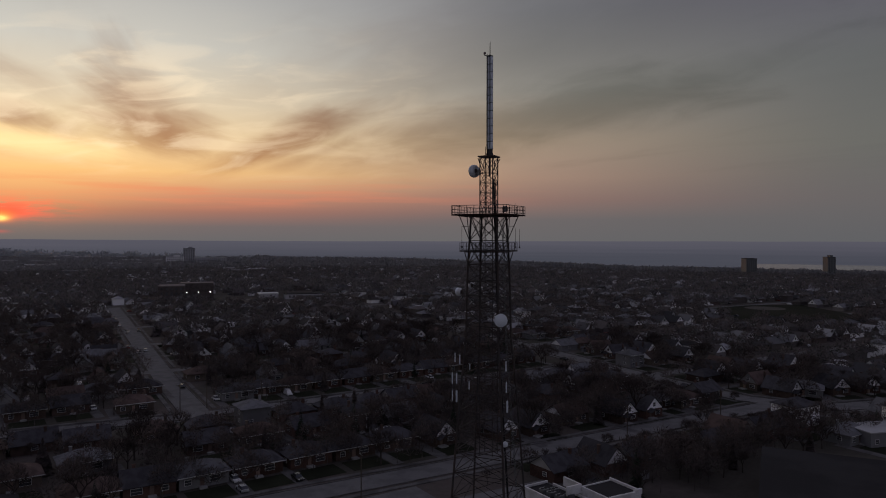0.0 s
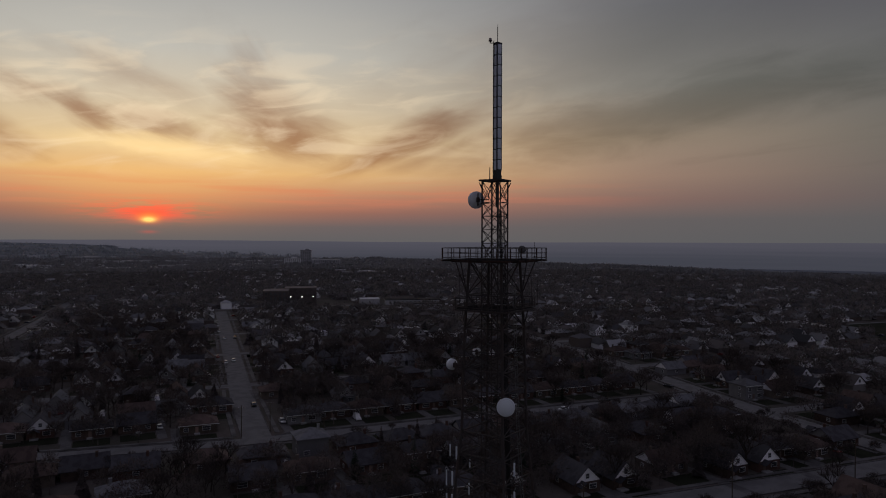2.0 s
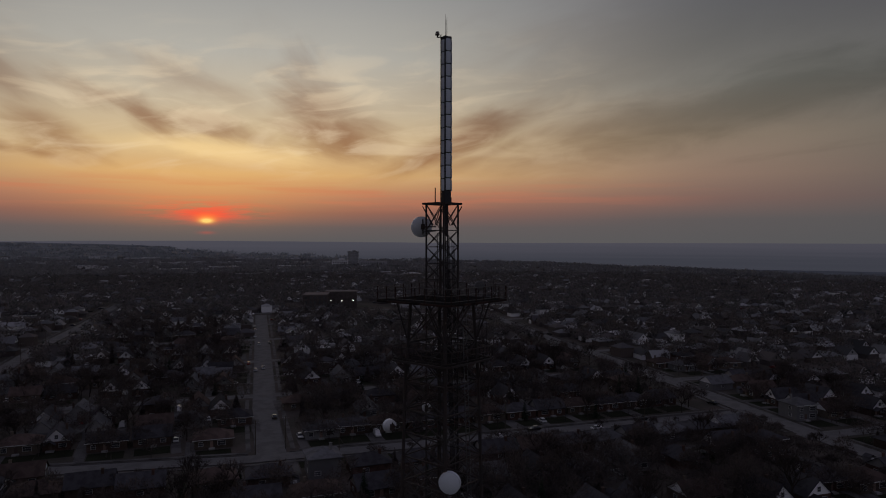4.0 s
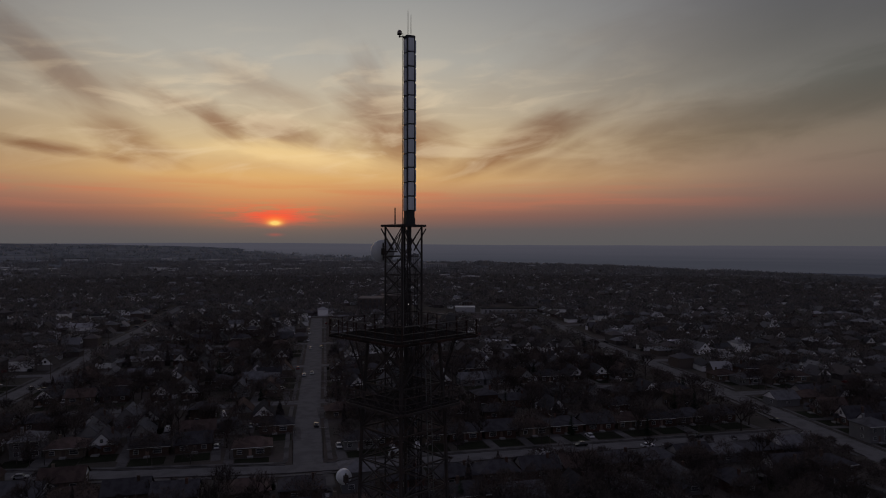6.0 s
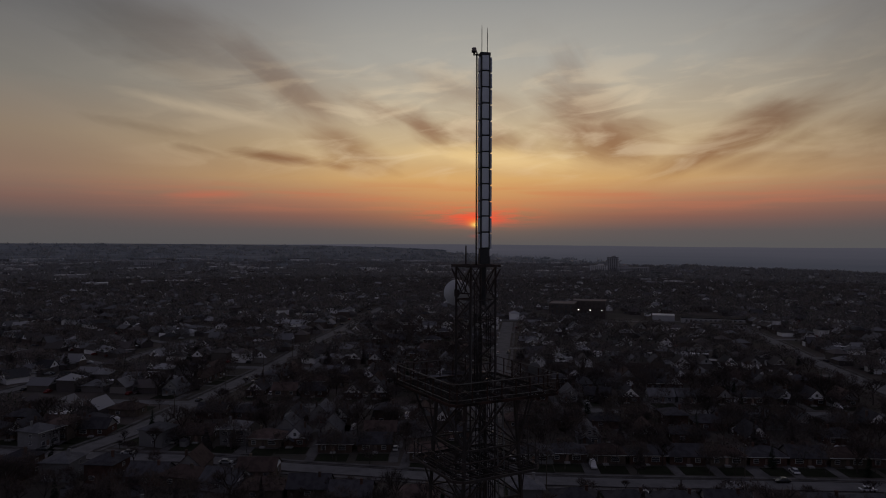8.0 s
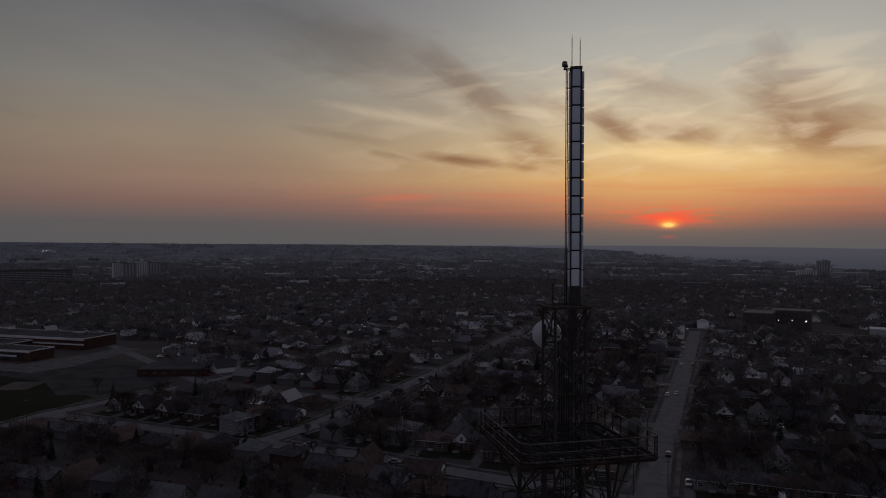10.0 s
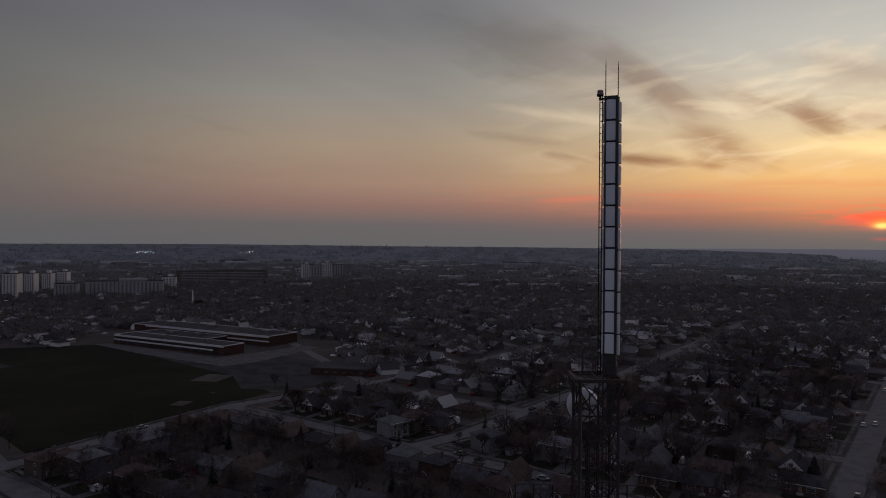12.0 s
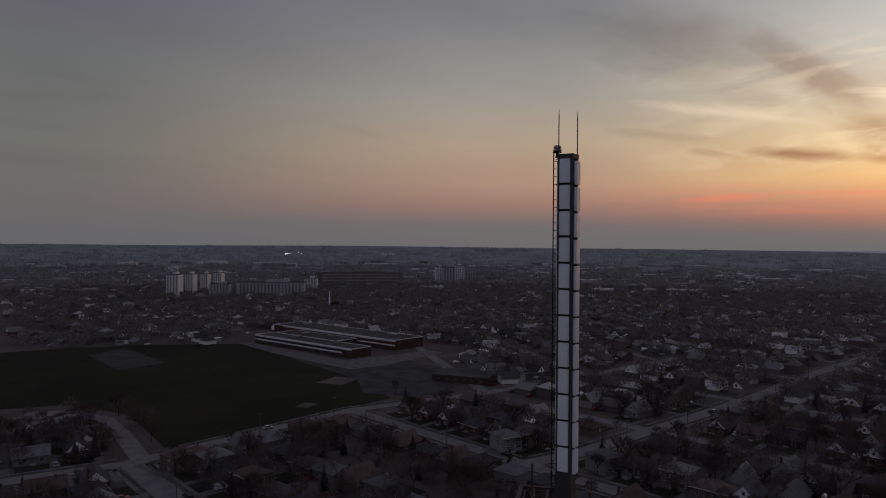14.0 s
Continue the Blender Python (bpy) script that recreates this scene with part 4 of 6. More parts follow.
def house_side_gable(brick, roof, white, label):
    h = thing("house", label, "house", None, "houses of the neighbourhood")
    w, d, wall, rise = 8.4, 11.2, 2.9, 2.7            # built with its ridge along y, then the front lies on +x
    part("wall", Geo().box(0, 0, -.2, d, w, wall + .2), brick, h)
    g = Geo()
    slab_roof(g, w, d, wall, rise, 0.5)
    g.v = [(p[1], -p[0], p[2]) for p in g.v]
    part("roof", g, roof, h)
    for s in (-1, 1):
        q = gable_face(w, wall, rise, -.05, .1)
        q.v = [(s * d / 2 + p[1], p[0], p[2]) for p in q.v]
        part("gable", q, white, h)
    part("door", Geo().box(.4, -w / 2 - .02, .35, .95, .1, 2.0), DOOR_PAINT, h)
    part("porch_step", Geo().box(.4, -w / 2 - .8, -.1, 1.8, 1.5, .5), CONCRETE, h)
    window(h, -2.8, -w / 2, .9, 2.4, 1.3, 0)
    window(h, 3.2, -w / 2, .9, 1.5, 1.2, 0)
    window(h, d / 2, 1.0, 1.0, 1.2, 1.0, 90)
    window(h, -d / 2, 1.0, 1.0, 1.2, 1.0, -90)
    window(h, 0, w / 2, 1.0, 1.5, 1.0, 180)
    chimney(h, -d / 4, 1.0, wall + 1.2, 2.2, brick)
    return h


PROTOS = []
for bi, (bn, rn, ri) in enumerate((("brown brick", "charcoal", 0), ("buff brick", "brown", 1), ("red brick", "charcoal", 0), ("grey sided", "grey", 2))):
    PROTOS.append([house_front_gable(BRICKS[bi], SHINGLES[ri], (WHITE_SIDING, GREY_SIDING, WHITE_SIDING, GREY_SIDING)[bi], f"{bn} house with a {('white', 'grey')[bi % 2]} gable and {rn} shingles"),
                   house_hip(BRICKS[bi], SHINGLES[ri], f"low {bn} bungalow under a {rn} hipped roof"),
                   house_side_gable(BRICKS[bi], SHINGLES[ri], (GREY_SIDING, WHITE_SIDING)[bi % 2], f"{bn} bungalow with a {rn} pitched roof"),
                   house_hip(BRICKS[bi], SHINGLES[ri], f"two-storey {bn} house under a {rn} hipped roof", 8.8, 9.2, 5.5, 2.3, 2)])
PLACED = []                       # x, y, radius of what already stands
HOUSES, FAR_HOUSES = [], []


def free(x, y, r, gap=2.0):
    if road_gap(x, y) < gap + r * 0.55:
        return False
    if any(inside(x, y, lot) for lot in LOTS):
        return False
    if r > 4 and y > 165 and x < float(np.interp(y, (150, 232, 320, 456, 700), (231, 238, 250, 262, 292))) and seg_distance(x, y, STREETS["avenue"][0]) < 25:
        return False               # kept clear of houses so the avenue shows from the camera
    return all((x - a) ** 2 + (y - b) ** 2 > (r + c) ** 2 * 0.62 for a, b, c in PLACED)


def put_house(x, y, face, kind=None, near=True):
    """face: degrees that the front is turned from -y."""
    if not free(x, y, 6.2):
        return False
    PLACED.append((x, y, 6.2))
    (HOUSES if near else FAR_HOUSES).append((x, y, face + rng.uniform(-3, 3), kind))
    return True


def is_near(x, y):
    """The stretch of the plan whose houses are built with all their parts."""
    return (-90 < x < 235 and 100 < y < 405) or (200 < x < 300 and 100 < y < 330) or (-255 < x < -90 and 80 < y < 285) or (-10 < x < 60 and y < 570 and y > 100)


# rows that the plan names; first the white gables that stand out
WHITE_GABLES = [(4, 559), (17, 559), (29, 558), (41, 560), (51, 515), (4, 390), (16, 390), (29, 389), (42, 388), (3, 343), (15, 344), (-13, 297), (45, 296), (-5, 270), (14, 350), (5, 379), (6, 442), (12, 466),
                (265, 433), (288, 434), (123, 562), (132, 511), (355, 416), (326, 373), (292, 347), (333, 338), (298, 263), (300, 213), (279, 216), (258, 184), (170, 156), (182, 156), (126, 162), (137, 161)]
for x, y in WHITE_GABLES:
    put_house(x, y, 0, 10, is_near(x, y))
for x in (18.6, 30.7, 42.5, 55.8, 69.2, 81.8, 95.2):
    put_house(x, 170.5, 0, rng.choice((1, 1, 2)))
for x in (108, 120, 131):
    put_house(x, 168, 0, rng.choice((0, 2)))
for x, y, kd in ((142.1, 166.5, 0), (155.5, 163.5, 2), (166.5, 162.5, 2), (178, 160, 0), (191, 159.5, 0), (204, 157, 1)):
    put_house(x, y, 0, kd)
for x, y, kd in ((-2, 219, 1), (10.5, 221, 2), (23, 216, 2), (40.6, 214.5, 1), (55, 213, 1), (70, 216, 3), (83, 214, 1)):
    put_house(x, y, 180, kd)
for i in range(10):
    put_house(97 + 12.6 * i, 213, 180, rng.choice((1, 1, 2)))
for x, y, kd in ((117.6, 126.5, 2), (130, 124.5, 0), (142, 123.5, 2), (155, 121, 1), (168, 119, 2)):
    put_house(x, y, 180, kd)
for x, y, kd in ((-3, 262, 0), (10, 263, 1), (23, 264, 2), (41.6, 255, 1), (-27, 270, 3), (-15, 268, 1), (-41, 272, 2), (76, 254.5, 1), (87, 256, 1)):
    put_house(x, y, 0, kd)
for i in range(10):
    put_house(99 + 12.6 * i, 255, 0, (1, 1, 2, 1, 1, 2, 1, 1, 1, 2)[i])
for x, y, kd in ((45, 292, 0), (23, 300, 3), (5, 299, 0), (-14, 302, 0), (-34, 304, 1), (-48, 305, 2), (74, 296, 1), (91, 299, 2), (107, 297, 1), (120, 298, 3), (133, 297, 3), (146, 296, 1)):
    put_house(x, y, 0 if kd == 0 else 180, kd)
for x, y, kd in ((203, 121, 2), (216, 124, 1), (208, 103, 1)):
    put_house(x, y, 0, kd)


def along(line, shift, step, start, pick, near_only=False):
    """Houses beside a street, turned to face it."""
    left = start
    for (ax, ay), (bx, by) in zip(line, line[1:]):
        n = math.hypot(bx - ax, by - ay)
        dx, dy = (bx - ax) / n, (by - ay) / n
        while left < n:
            x, y = ax + dx * left - dy * shift, ay + dy * left + dx * shift
            face = math.degrees(math.atan2(dy, dx)) + (0 if shift > 0 else 180)
            put_house(x, y + rng.uniform(-1, 1), face, pick(), is_near(x, y))
            left += step + rng.uniform(0, 1.6)
        left -= n


mixed = lambda: rng.choice((0, 0, 1, 1, 2, 3))
gables = lambda: rng.choice((0, 0, 0, 0, 1, 2))
for key, (line, w) in STREETS.items():
    if key.startswith(("row", "east", "west")):
        for s in (1, -1):
            along(line, s * 20.5, 12.4, 6, gables if key in ("row_1", "row_3", "east_1", "row_0") else mixed)
for s in (1, -1):
    along(STREETS["tower_street"][0], s * 20.5, 13, 10, mixed)
    along(STREETS["cross"][0], s * 20, 13, 6, mixed)
    along(STREETS["avenue"][0], s * 20, 13, 8, gables)
    along(STREETS["bend"][0], s * 19, 13, 6, mixed)
    along(STREETS["main"][0], s * 20, 14, 120, mixed)
    along(STREETS["field_road"][0], s * 19, 13, 8, mixed)
    along(STREETS["court"][0], s * 17, 13, 12, mixed)
# the blocks beyond, row behind row
for iy in range(42):
    for side in (0, 1):
        y = 150 + iy * 43 + side * 2
        x = -1500.0
        while x < 1500:
            r, a = math.hypot(x - 55, y - 73), math.degrees(math.atan2(x - 55, y - 73))
            if r < 1750 and r < edge_of_plateau(a) - 60 and -76 < a < 76 and rng.random() < (0.70 if r < 900 else 0.50) and not -8 < (x + 0.1 * y) % 190 < 9:
                put_house(x + rng.uniform(-1.5, 1.5), y + rng.uniform(-2.5, 2.5) + 14 * noise.noise((x / 300, y / 300, 5)), 180 * side + (0 if rng.random() < .8 else 90), mixed(), is_near(x, y))
            x += 13.2 + rng.uniform(0, 2.5) + (0 if r < 900 else 5)
used = set()
for x, y, face, kind in HOUSES:
    bi = rng.choice((0, 2)) if kind == 10 else rng.randrange(4)
    kind = rng.choice((0, 1, 2, 3)) if kind is None else kind % 10
    proto = PROTOS[bi][kind]
    m = pose(x, y, 0.02, 0, 0, face)
    if (bi, kind) in used:
        copy_thing(proto, m)
    else:
        used.add((bi, kind))
        proto.matrix_basis = m
for bi in range(4):
    for kind in range(4):
        if (bi, kind) not in used:
            for o in (*PROTOS[bi][kind].children_recursive, PROTOS[bi][kind]):
                bpy.data.objects.remove(o)


def far_house(gw, gr, gg, x, y, z, face, kind):
    c, s = math.cos(radians(face)), math.sin(radians(face))
    w, d, wall, rise = ((7.8, 10.5, 3.0, 3.6), (11, 9, 2.9, 2.3), (9, 11, 2.9, 2.6), (9, 9.5, 5.4, 2.4))[kind]
    if kind == 2:
        c, s = -s, c

    def at(p, q, h):
        return (x + c * p - s * q, y + s * p + c * q, z + h)
    a, b, o = w / 2, d / 2, .5
    gw.solid([at(p, q, h) for h in (-.5, wall) for p, q in ((-a, -b), (a, -b), (a, b), (-a, b))] + [at(0, -b, wall + rise), at(0, b, wall + rise)],
             [(0, 1, 5, 4), (1, 2, 6, 5), (2, 3, 7, 6), (3, 0, 4, 7)])
    if kind in (0, 2):
        for q in (-b, b):
            gg.face([at(-a, q, wall), at(a, q, wall), at(0, q, wall + rise)])
            e = q + (.06 if q > 0 else -.06)
            gp.face([at(-.55, e, wall + rise * .22), at(.55, e, wall + rise * .22), at(.55, e, wall + rise * .58), at(-.55, e, wall + rise * .58)])
        gr.solid([at(0, -b - o, wall + rise + .15), at(a + o, -b - o, wall - .25), at(a + o, b + o, wall - .25), at(0, b + o, wall + rise + .15), at(-a - o, b + o, wall - .25), at(-a - o, -b - o, wall - .25)],
                 [(0, 1, 2, 3), (0, 3, 4, 5)])
    else:
        r = max(.3, a - b)
        gr.solid([at(-a - o, -b - o, wall), at(a + o, -b - o, wall), at(a + o, b + o, wall), at(-a - o, b + o, wall), at(-r, 0, wall + rise), at(r, 0, wall + rise)],
                 [(0, 1, 5, 4), (1, 2, 5), (2, 3, 4, 5), (3, 0, 4)])


gw, gr, gg, gp = Geo(), Geo(), Geo(), Geo()
for x, y, face, kind in FAR_HOUSES:
    far_house(gw, gr, gg, x, y, ground_height(x, y), face, kind % 10 if kind is not None else 0)
setting("far_house_walls", gw, FAR_WALL, "walls of the crowded houses farther off", "houses", "stuff")
setting("far_house_gables", gg, FAR_GABLE, "white and grey gables of the houses farther off", "gables", "stuff")
setting("far_house_windows", gp, GLASS_DARK, "dark attic windows of the houses farther off", "windows", "stuff")
setting("far_house_roofs", gr, FAR_ROOF, "dark shingle roofs of the houses farther off", "roofs", "stuff")

# driveways, lawns, sheds and cars beside the near houses
drive, lawn = Geo(), Geo()
CAR_SPOTS = []
SHED_SPOTS = []
for x, y, face, kind in HOUSES:
    c, s = math.cos(radians(face)), math.sin(radians(face))
    side = rng.choice((-1, 1))

    def at(p, q):
        return (x + c * p - s * q, y + s * p + c * q)
    px = side * 7.0
    q0, q1 = -15.2, rng.choice((3.0, 5.0, -1.0))
    lift = 0.075 + rng.uniform(0, .02)
    drive.face([(*at(px - 1.45, q0), lift), (*at(px + 1.45, q0), lift), (*at(px + 1.45, q1), lift), (*at(px - 1.45, q1), lift)])
    lawn.face([(*at(-5.2, -13.8), .045), (*at(5.2, -13.8), .045), (*at(5.2, -6.0), .045), (*at(-5.2, -6.0), .045)])
    if rng.random() < .36:
        CAR_SPOTS.append((*at(px, rng.uniform(-12.5, 1)), face + 90 + rng.choice((0, 180))))
    if rng.random() < .16:
        SHED_SPOTS.append((*at(rng.uniform(-5, 5), rng.uniform(10, 14)), face))
setting("driveway_paving", drive, DRIVE, "pale paved driveways beside the houses", "driveway", "stuff")
setting("lawn", lawn, LAWN, "dark winter front lawns", "lawn", "stuff")


# ---- cars ----
def make_car(paint, label, van=False):
    t = thing("car" if not van else "van", label, "car" if not van else "van", None, "parked vehicles")
    L, W, H = (4.5, 1.78, 1.42) if not van else (5.1, 1.95, 2.0)
    low, sill = 0.28, (0.82 if not van else 0.95)
    g = Geo()
    prof = [(-L / 2, .45), (-L / 2 + .1, low), (L / 2 - .1, low), (L / 2, .5), (L / 2 - .08, sill - .12), (L * .22, sill), (-L * .36, sill + .03), (-L / 2 + .05, sill - .02)]
    n = len(prof)
    pts = [(p, s * (W / 2 - (.07 if z > .7 else 0)), z) for s in (-1, 1) for p, z in prof]
    g.solid(pts, [tuple(range(n)), tuple(reversed(range(n, 2 * n)))] + [(i, n + i, n + (i + 1) % n, (i + 1) % n) for i in range(n)])
    part("body", g, paint, t)
    a0, a1, b0, b1 = (-L * .40, L * .24, -L * .26, L * .08) if not van else (-L * .47, L * .30, -L * .44, L * .14)
    g = Geo()
    g.solid([(a0, -W * .45, sill), (a1, -W * .45, sill), (a1, W * .45, sill), (a0, W * .45, sill), (b0, -W * .36, H - .05), (b1, -W * .36, H - .05), (b1, W * .36, H - .05), (b0, W * .36, H - .05)],
            [(0, 1, 5, 4), (1, 2, 6, 5), (2, 3, 7, 6), (3, 0, 4, 7)])
    part("cabin_glass", g, GLASS_DARK if not van else paint, t)
    part("car_roof", Geo().box((b0 + b1) / 2, 0, H - .06, b1 - b0 + .06, W * .74, .07, 0, 0, .1), paint, t)
    wheel = Geo().lathe([(0, -.1), (.2, -.1), (.31, -.1), (.33, 0), (.31, .1), (.2, .1), (0, .1)], 12, "y").mesh("wheel", TYRE)
    for p in (-L * .31, L * .31):
        for s in (-1, 1):
            part("wheel", wheel, TYRE, t).location = (p, s * (W / 2 - .09), .33)
    for s in (-1, 1):
        part("headlight", Geo().box(L / 2 - .04, s * W * .34, .6, .06, .34, .14), TRIM, t)
    return t


CAR_PROTOS = [make_car(CARS[0], "white sedan parked on the paving"), make_car(CARS[1], "black sedan parked on the paving"), make_car(CARS[2], "silver sedan parked on the paving"),
              make_car(CARS[3], "dark red sedan parked on the paving"), make_car(CARS[0], "white van parked on the paving", True)]
CAR_USED = set()


def put_car(x, y, face, which, z=0.1):
    m = pose(x, y, z, 0, 0, face)
    if which in CAR_USED:
        copy_thing(CAR_PROTOS[which], m)
    else:
        CAR_USED.add(which)
        CAR_PROTOS[which].matrix_basis = m


for x, y, face, which, z in ((63.6, 282, 88, 1, .07), (64.5, 380, 86, 0, .07), (68.7, 384, 266, 2, .07), (73.5, 468, 86, 0, .07), (80, 470, 266, 1, .07), (74, 505, 86, 0, .07), (77, 540, 86, 0, .07), (78, 560, 86, 2, .07), (131, 229.3, 0, 4, .07), (147, 235.8, 180, 1, .07),
                             (190, 234.6, 180, 1, .07), (168, 229.3, 0, 0, .07), (-8, 247, 170, 0, .07), (-22, 245.5, 0, 2, .07), (240, 300, 97, 2, .07), (232, 246, 100, 1, .07), (-58, 254, 176, 2, .07), (-88, 256, 176, 1, .07),
                             (246, 106, 70, 0, .1), (250, 104.5, 70, 2, .1), (254, 103, 70, 1, .1), (259, 101.5, 70, 0, .1), (264, 99, 70, 2, .1), (-64, 330, 86, 1, .07), (-58, 378, 84, 2, .07), (-133, 153.5, 178, 1, .07), (-183.5, 215, 89, 2, .07)):
    put_car(x, y, face, which, z + 0.06)
for x, y, face in CAR_SPOTS:
    if road_gap(x, y) > 2.5:
        put_car(x, y, face, rng.choice((0, 0, 1, 1, 2, 2, 3, 4)), 0.1)


def far_car(g, x, y, face):
    """Body and cabin of a car seen from far off."""
    c, s = math.cos(radians(face)), math.sin(radians(face))
    at = lambda p, q, h: (x + c * p - s * q, y + s * p + c * q, .1 + h)
    ring = [(-2.2, .3), (2.2, .3), (2.2, .75), (1.1, .9), (.5, 1.4), (-1.1, 1.42), (-1.8, .95), (-2.2, .9)]
    k = len(ring)
    g.solid([at(p, q, h) for q in (-.85, .85) for p, h in ring], [tuple(range(k)), tuple(reversed(range(k, 2 * k)))] + [(i, k + i, k + (i + 1) % k, (i + 1) % k) for i in range(k)])


g = Geo()
for x, y, face, kind in FAR_HOUSES:
    if math.hypot(x - 55, y - 73) > 1100 or rng.random() > .55:
        continue
    c, s = math.cos(radians(face)), math.sin(radians(face))
    p, q = rng.choice((-6.6, 6.6)), rng.uniform(-12, -3)
    if road_gap(x + c * p - s * q, y + s * p + c * q) > -1.5:
        far_car(g, x + c * p - s * q, y + s * p + c * q, face + 90)
setting("far_cars", g, FAR_CARS, "cars parked by the houses farther off", "cars", "stuff")


g = Geo()
for x, y, face, kind in FAR_HOUSES:
    if math.hypot(x - 55, y - 73) > 1250 or rng.random() > .42:
        continue
    c, sn = math.cos(radians(face)), math.sin(radians(face))
    p, q = rng.choice((-7.5, 7.5, 0)), rng.uniform(9, 13)
    gx, gy = x + c * p - sn * q, y + sn * p + c * q
    if road_gap(gx, gy) > 3.5 and not any(inside(gx, gy, lot) for lot in LOTS):
        wd, dp, z0 = rng.uniform(3.2, 6.2), rng.uniform(3.5, 6.0), ground_height(gx, gy)
        g.box(gx, gy, z0 - .2, wd, dp, rng.uniform(2.3, 2.9), face)
        g.box(gx, gy, z0 + 2.7, wd + .5, dp + .5, .16, face)
setting("far_garages", g, GARAGE, "small flat-roofed garages behind the houses farther off", "garages", "stuff")


def shed(x, y, face, pale):
    t = thing("garden_shed", "small pale garden shed" if pale else "small dark wooden garden shed", "shed", pose(x, y, 0, 0, 0, face), "garden sheds")
    part("wall", Geo().box(0, 0, -.1, 2.6, 2.2, 2.0), WHITE_SIDING if pale else BRICKS[3], t)
    g = Geo()
    slab_roof(g, 2.6, 2.2, 1.9, .7, .15, .06)
    part("roof", g, PALE_ROOF if pale else SHINGLES[0], t)
    part("door", Geo().box(0, -1.13, 0, 1.0, .06, 1.7), TRIM, t)


for x, y, face in SHED_SPOTS:
    if free(x, y, 1.2, 1.0) and len(PLACED) < 9000:
        PLACED.append((x, y, 1.2))
        shed(x, y, face, rng.random() < .3)

# ---- poles ----
pole = thing("utility_pole", "weathered wooden utility pole with a crossarm", "utility pole", None, "utility poles")
part("post", Geo().tube((0, 0, -.2), (0, 0, 10.5), .15, .11, 8), WOOD_POLE, pole)
part("crossarm", Geo().box(0, 0, 9.6, 2.2, .1, .12), WOOD_POLE, pole)
for x in (-.95, -.35, .35, .95):
    part("insulator", Geo().tube((x, 0, 9.7), (x, 0, 9.9), .05, .03, 6), TRIM, pole)
first = True
for x, y, rz in [(28 + 42 * i, 140.8 - .03 * 42 * i, 88) for i in range(5)] + [(77, 227.5, 88), (138, 240.5, 88), (185, 226, 88), (53.5, 240, 0), (63, 243, 0)] + [(-62 + i * 3, 300 + 50 * i, 5) for i in range(5)] + [(-174, 205, 5), (-177, 245, 5), (-120, 143.5, 88), (-70, 143, 88), (-110, 247, 88)]:
    if first:
        pole.matrix_basis, first = pose(x, y, 0, 0, 0, rz), False
    else:
        copy_thing(pole, pose(x, y, 0, 0, 0, rz))


# ---- trees ----
def hides_road(x, y):
    """True where a tall tree would stand right before a street, seen from the camera's path."""
    d = math.hypot(x - 50, y - 20)
    u, w = (x - 50) / d, (y - 20) / d
    return any(seg_distance(x + k * u, y + k * w, STREETS[key][0]) < STREETS[key][1] / 2 for k in (-4, 7, 14, 21, 28) for key in ("main", "cross", "tower_street", "avenue", "bend", "field_road", "west_0"))


def grow(g, tw, p, d, length, r, level, rnd, levels):
    q = p + d * length
    g.tube(p, q, r, r * .62, 5 if level == 0 else 3, 0, False)
    if level == levels:
        for _ in range(8):
            e = (d + Vector((rnd.uniform(-1, 1), rnd.uniform(-1, 1), rnd.uniform(-.3, .9))) * .8).normalized()
            s = e.cross(Vector((rnd.uniform(-1, 1), rnd.uniform(-1, 1), 1))).normalized() * rnd.uniform(.05, .10)
            b = q - d * length * rnd.uniform(0, .7)
            tip = b + e * rnd.uniform(.7, 1.5)
            tw.face([b - s * .4, b + s * .4, tip])
            for _ in range(3):
                e2 = (e + Vector((rnd.uniform(-1, 1), rnd.uniform(-1, 1), rnd.uniform(-.5, .7)))).normalized()
                m = b.lerp(tip, rnd.uniform(.3, .9))
                tw.face([m - s * .3, m + s * .3, m + e2 * rnd.uniform(.35, .8)])
        return
    n = (4, 3, 3, 3)[level] + (rnd.random() < .6)
    for i in range(n):
        t = 2 * math.pi * (i + rnd.random() * .7) / n
        out = Vector((math.cos(t), math.sin(t), 0))
        nd = (d * rnd.uniform(.55, 1.0) + out * rnd.uniform(.45, .85) + Vector((0, 0, .22))).normalized()
        grow(g, tw, p.lerp(q, rnd.uniform(.72, 1.0)), nd, length * rnd.uniform(.58, .8), r * .58, level + 1, rnd, levels)


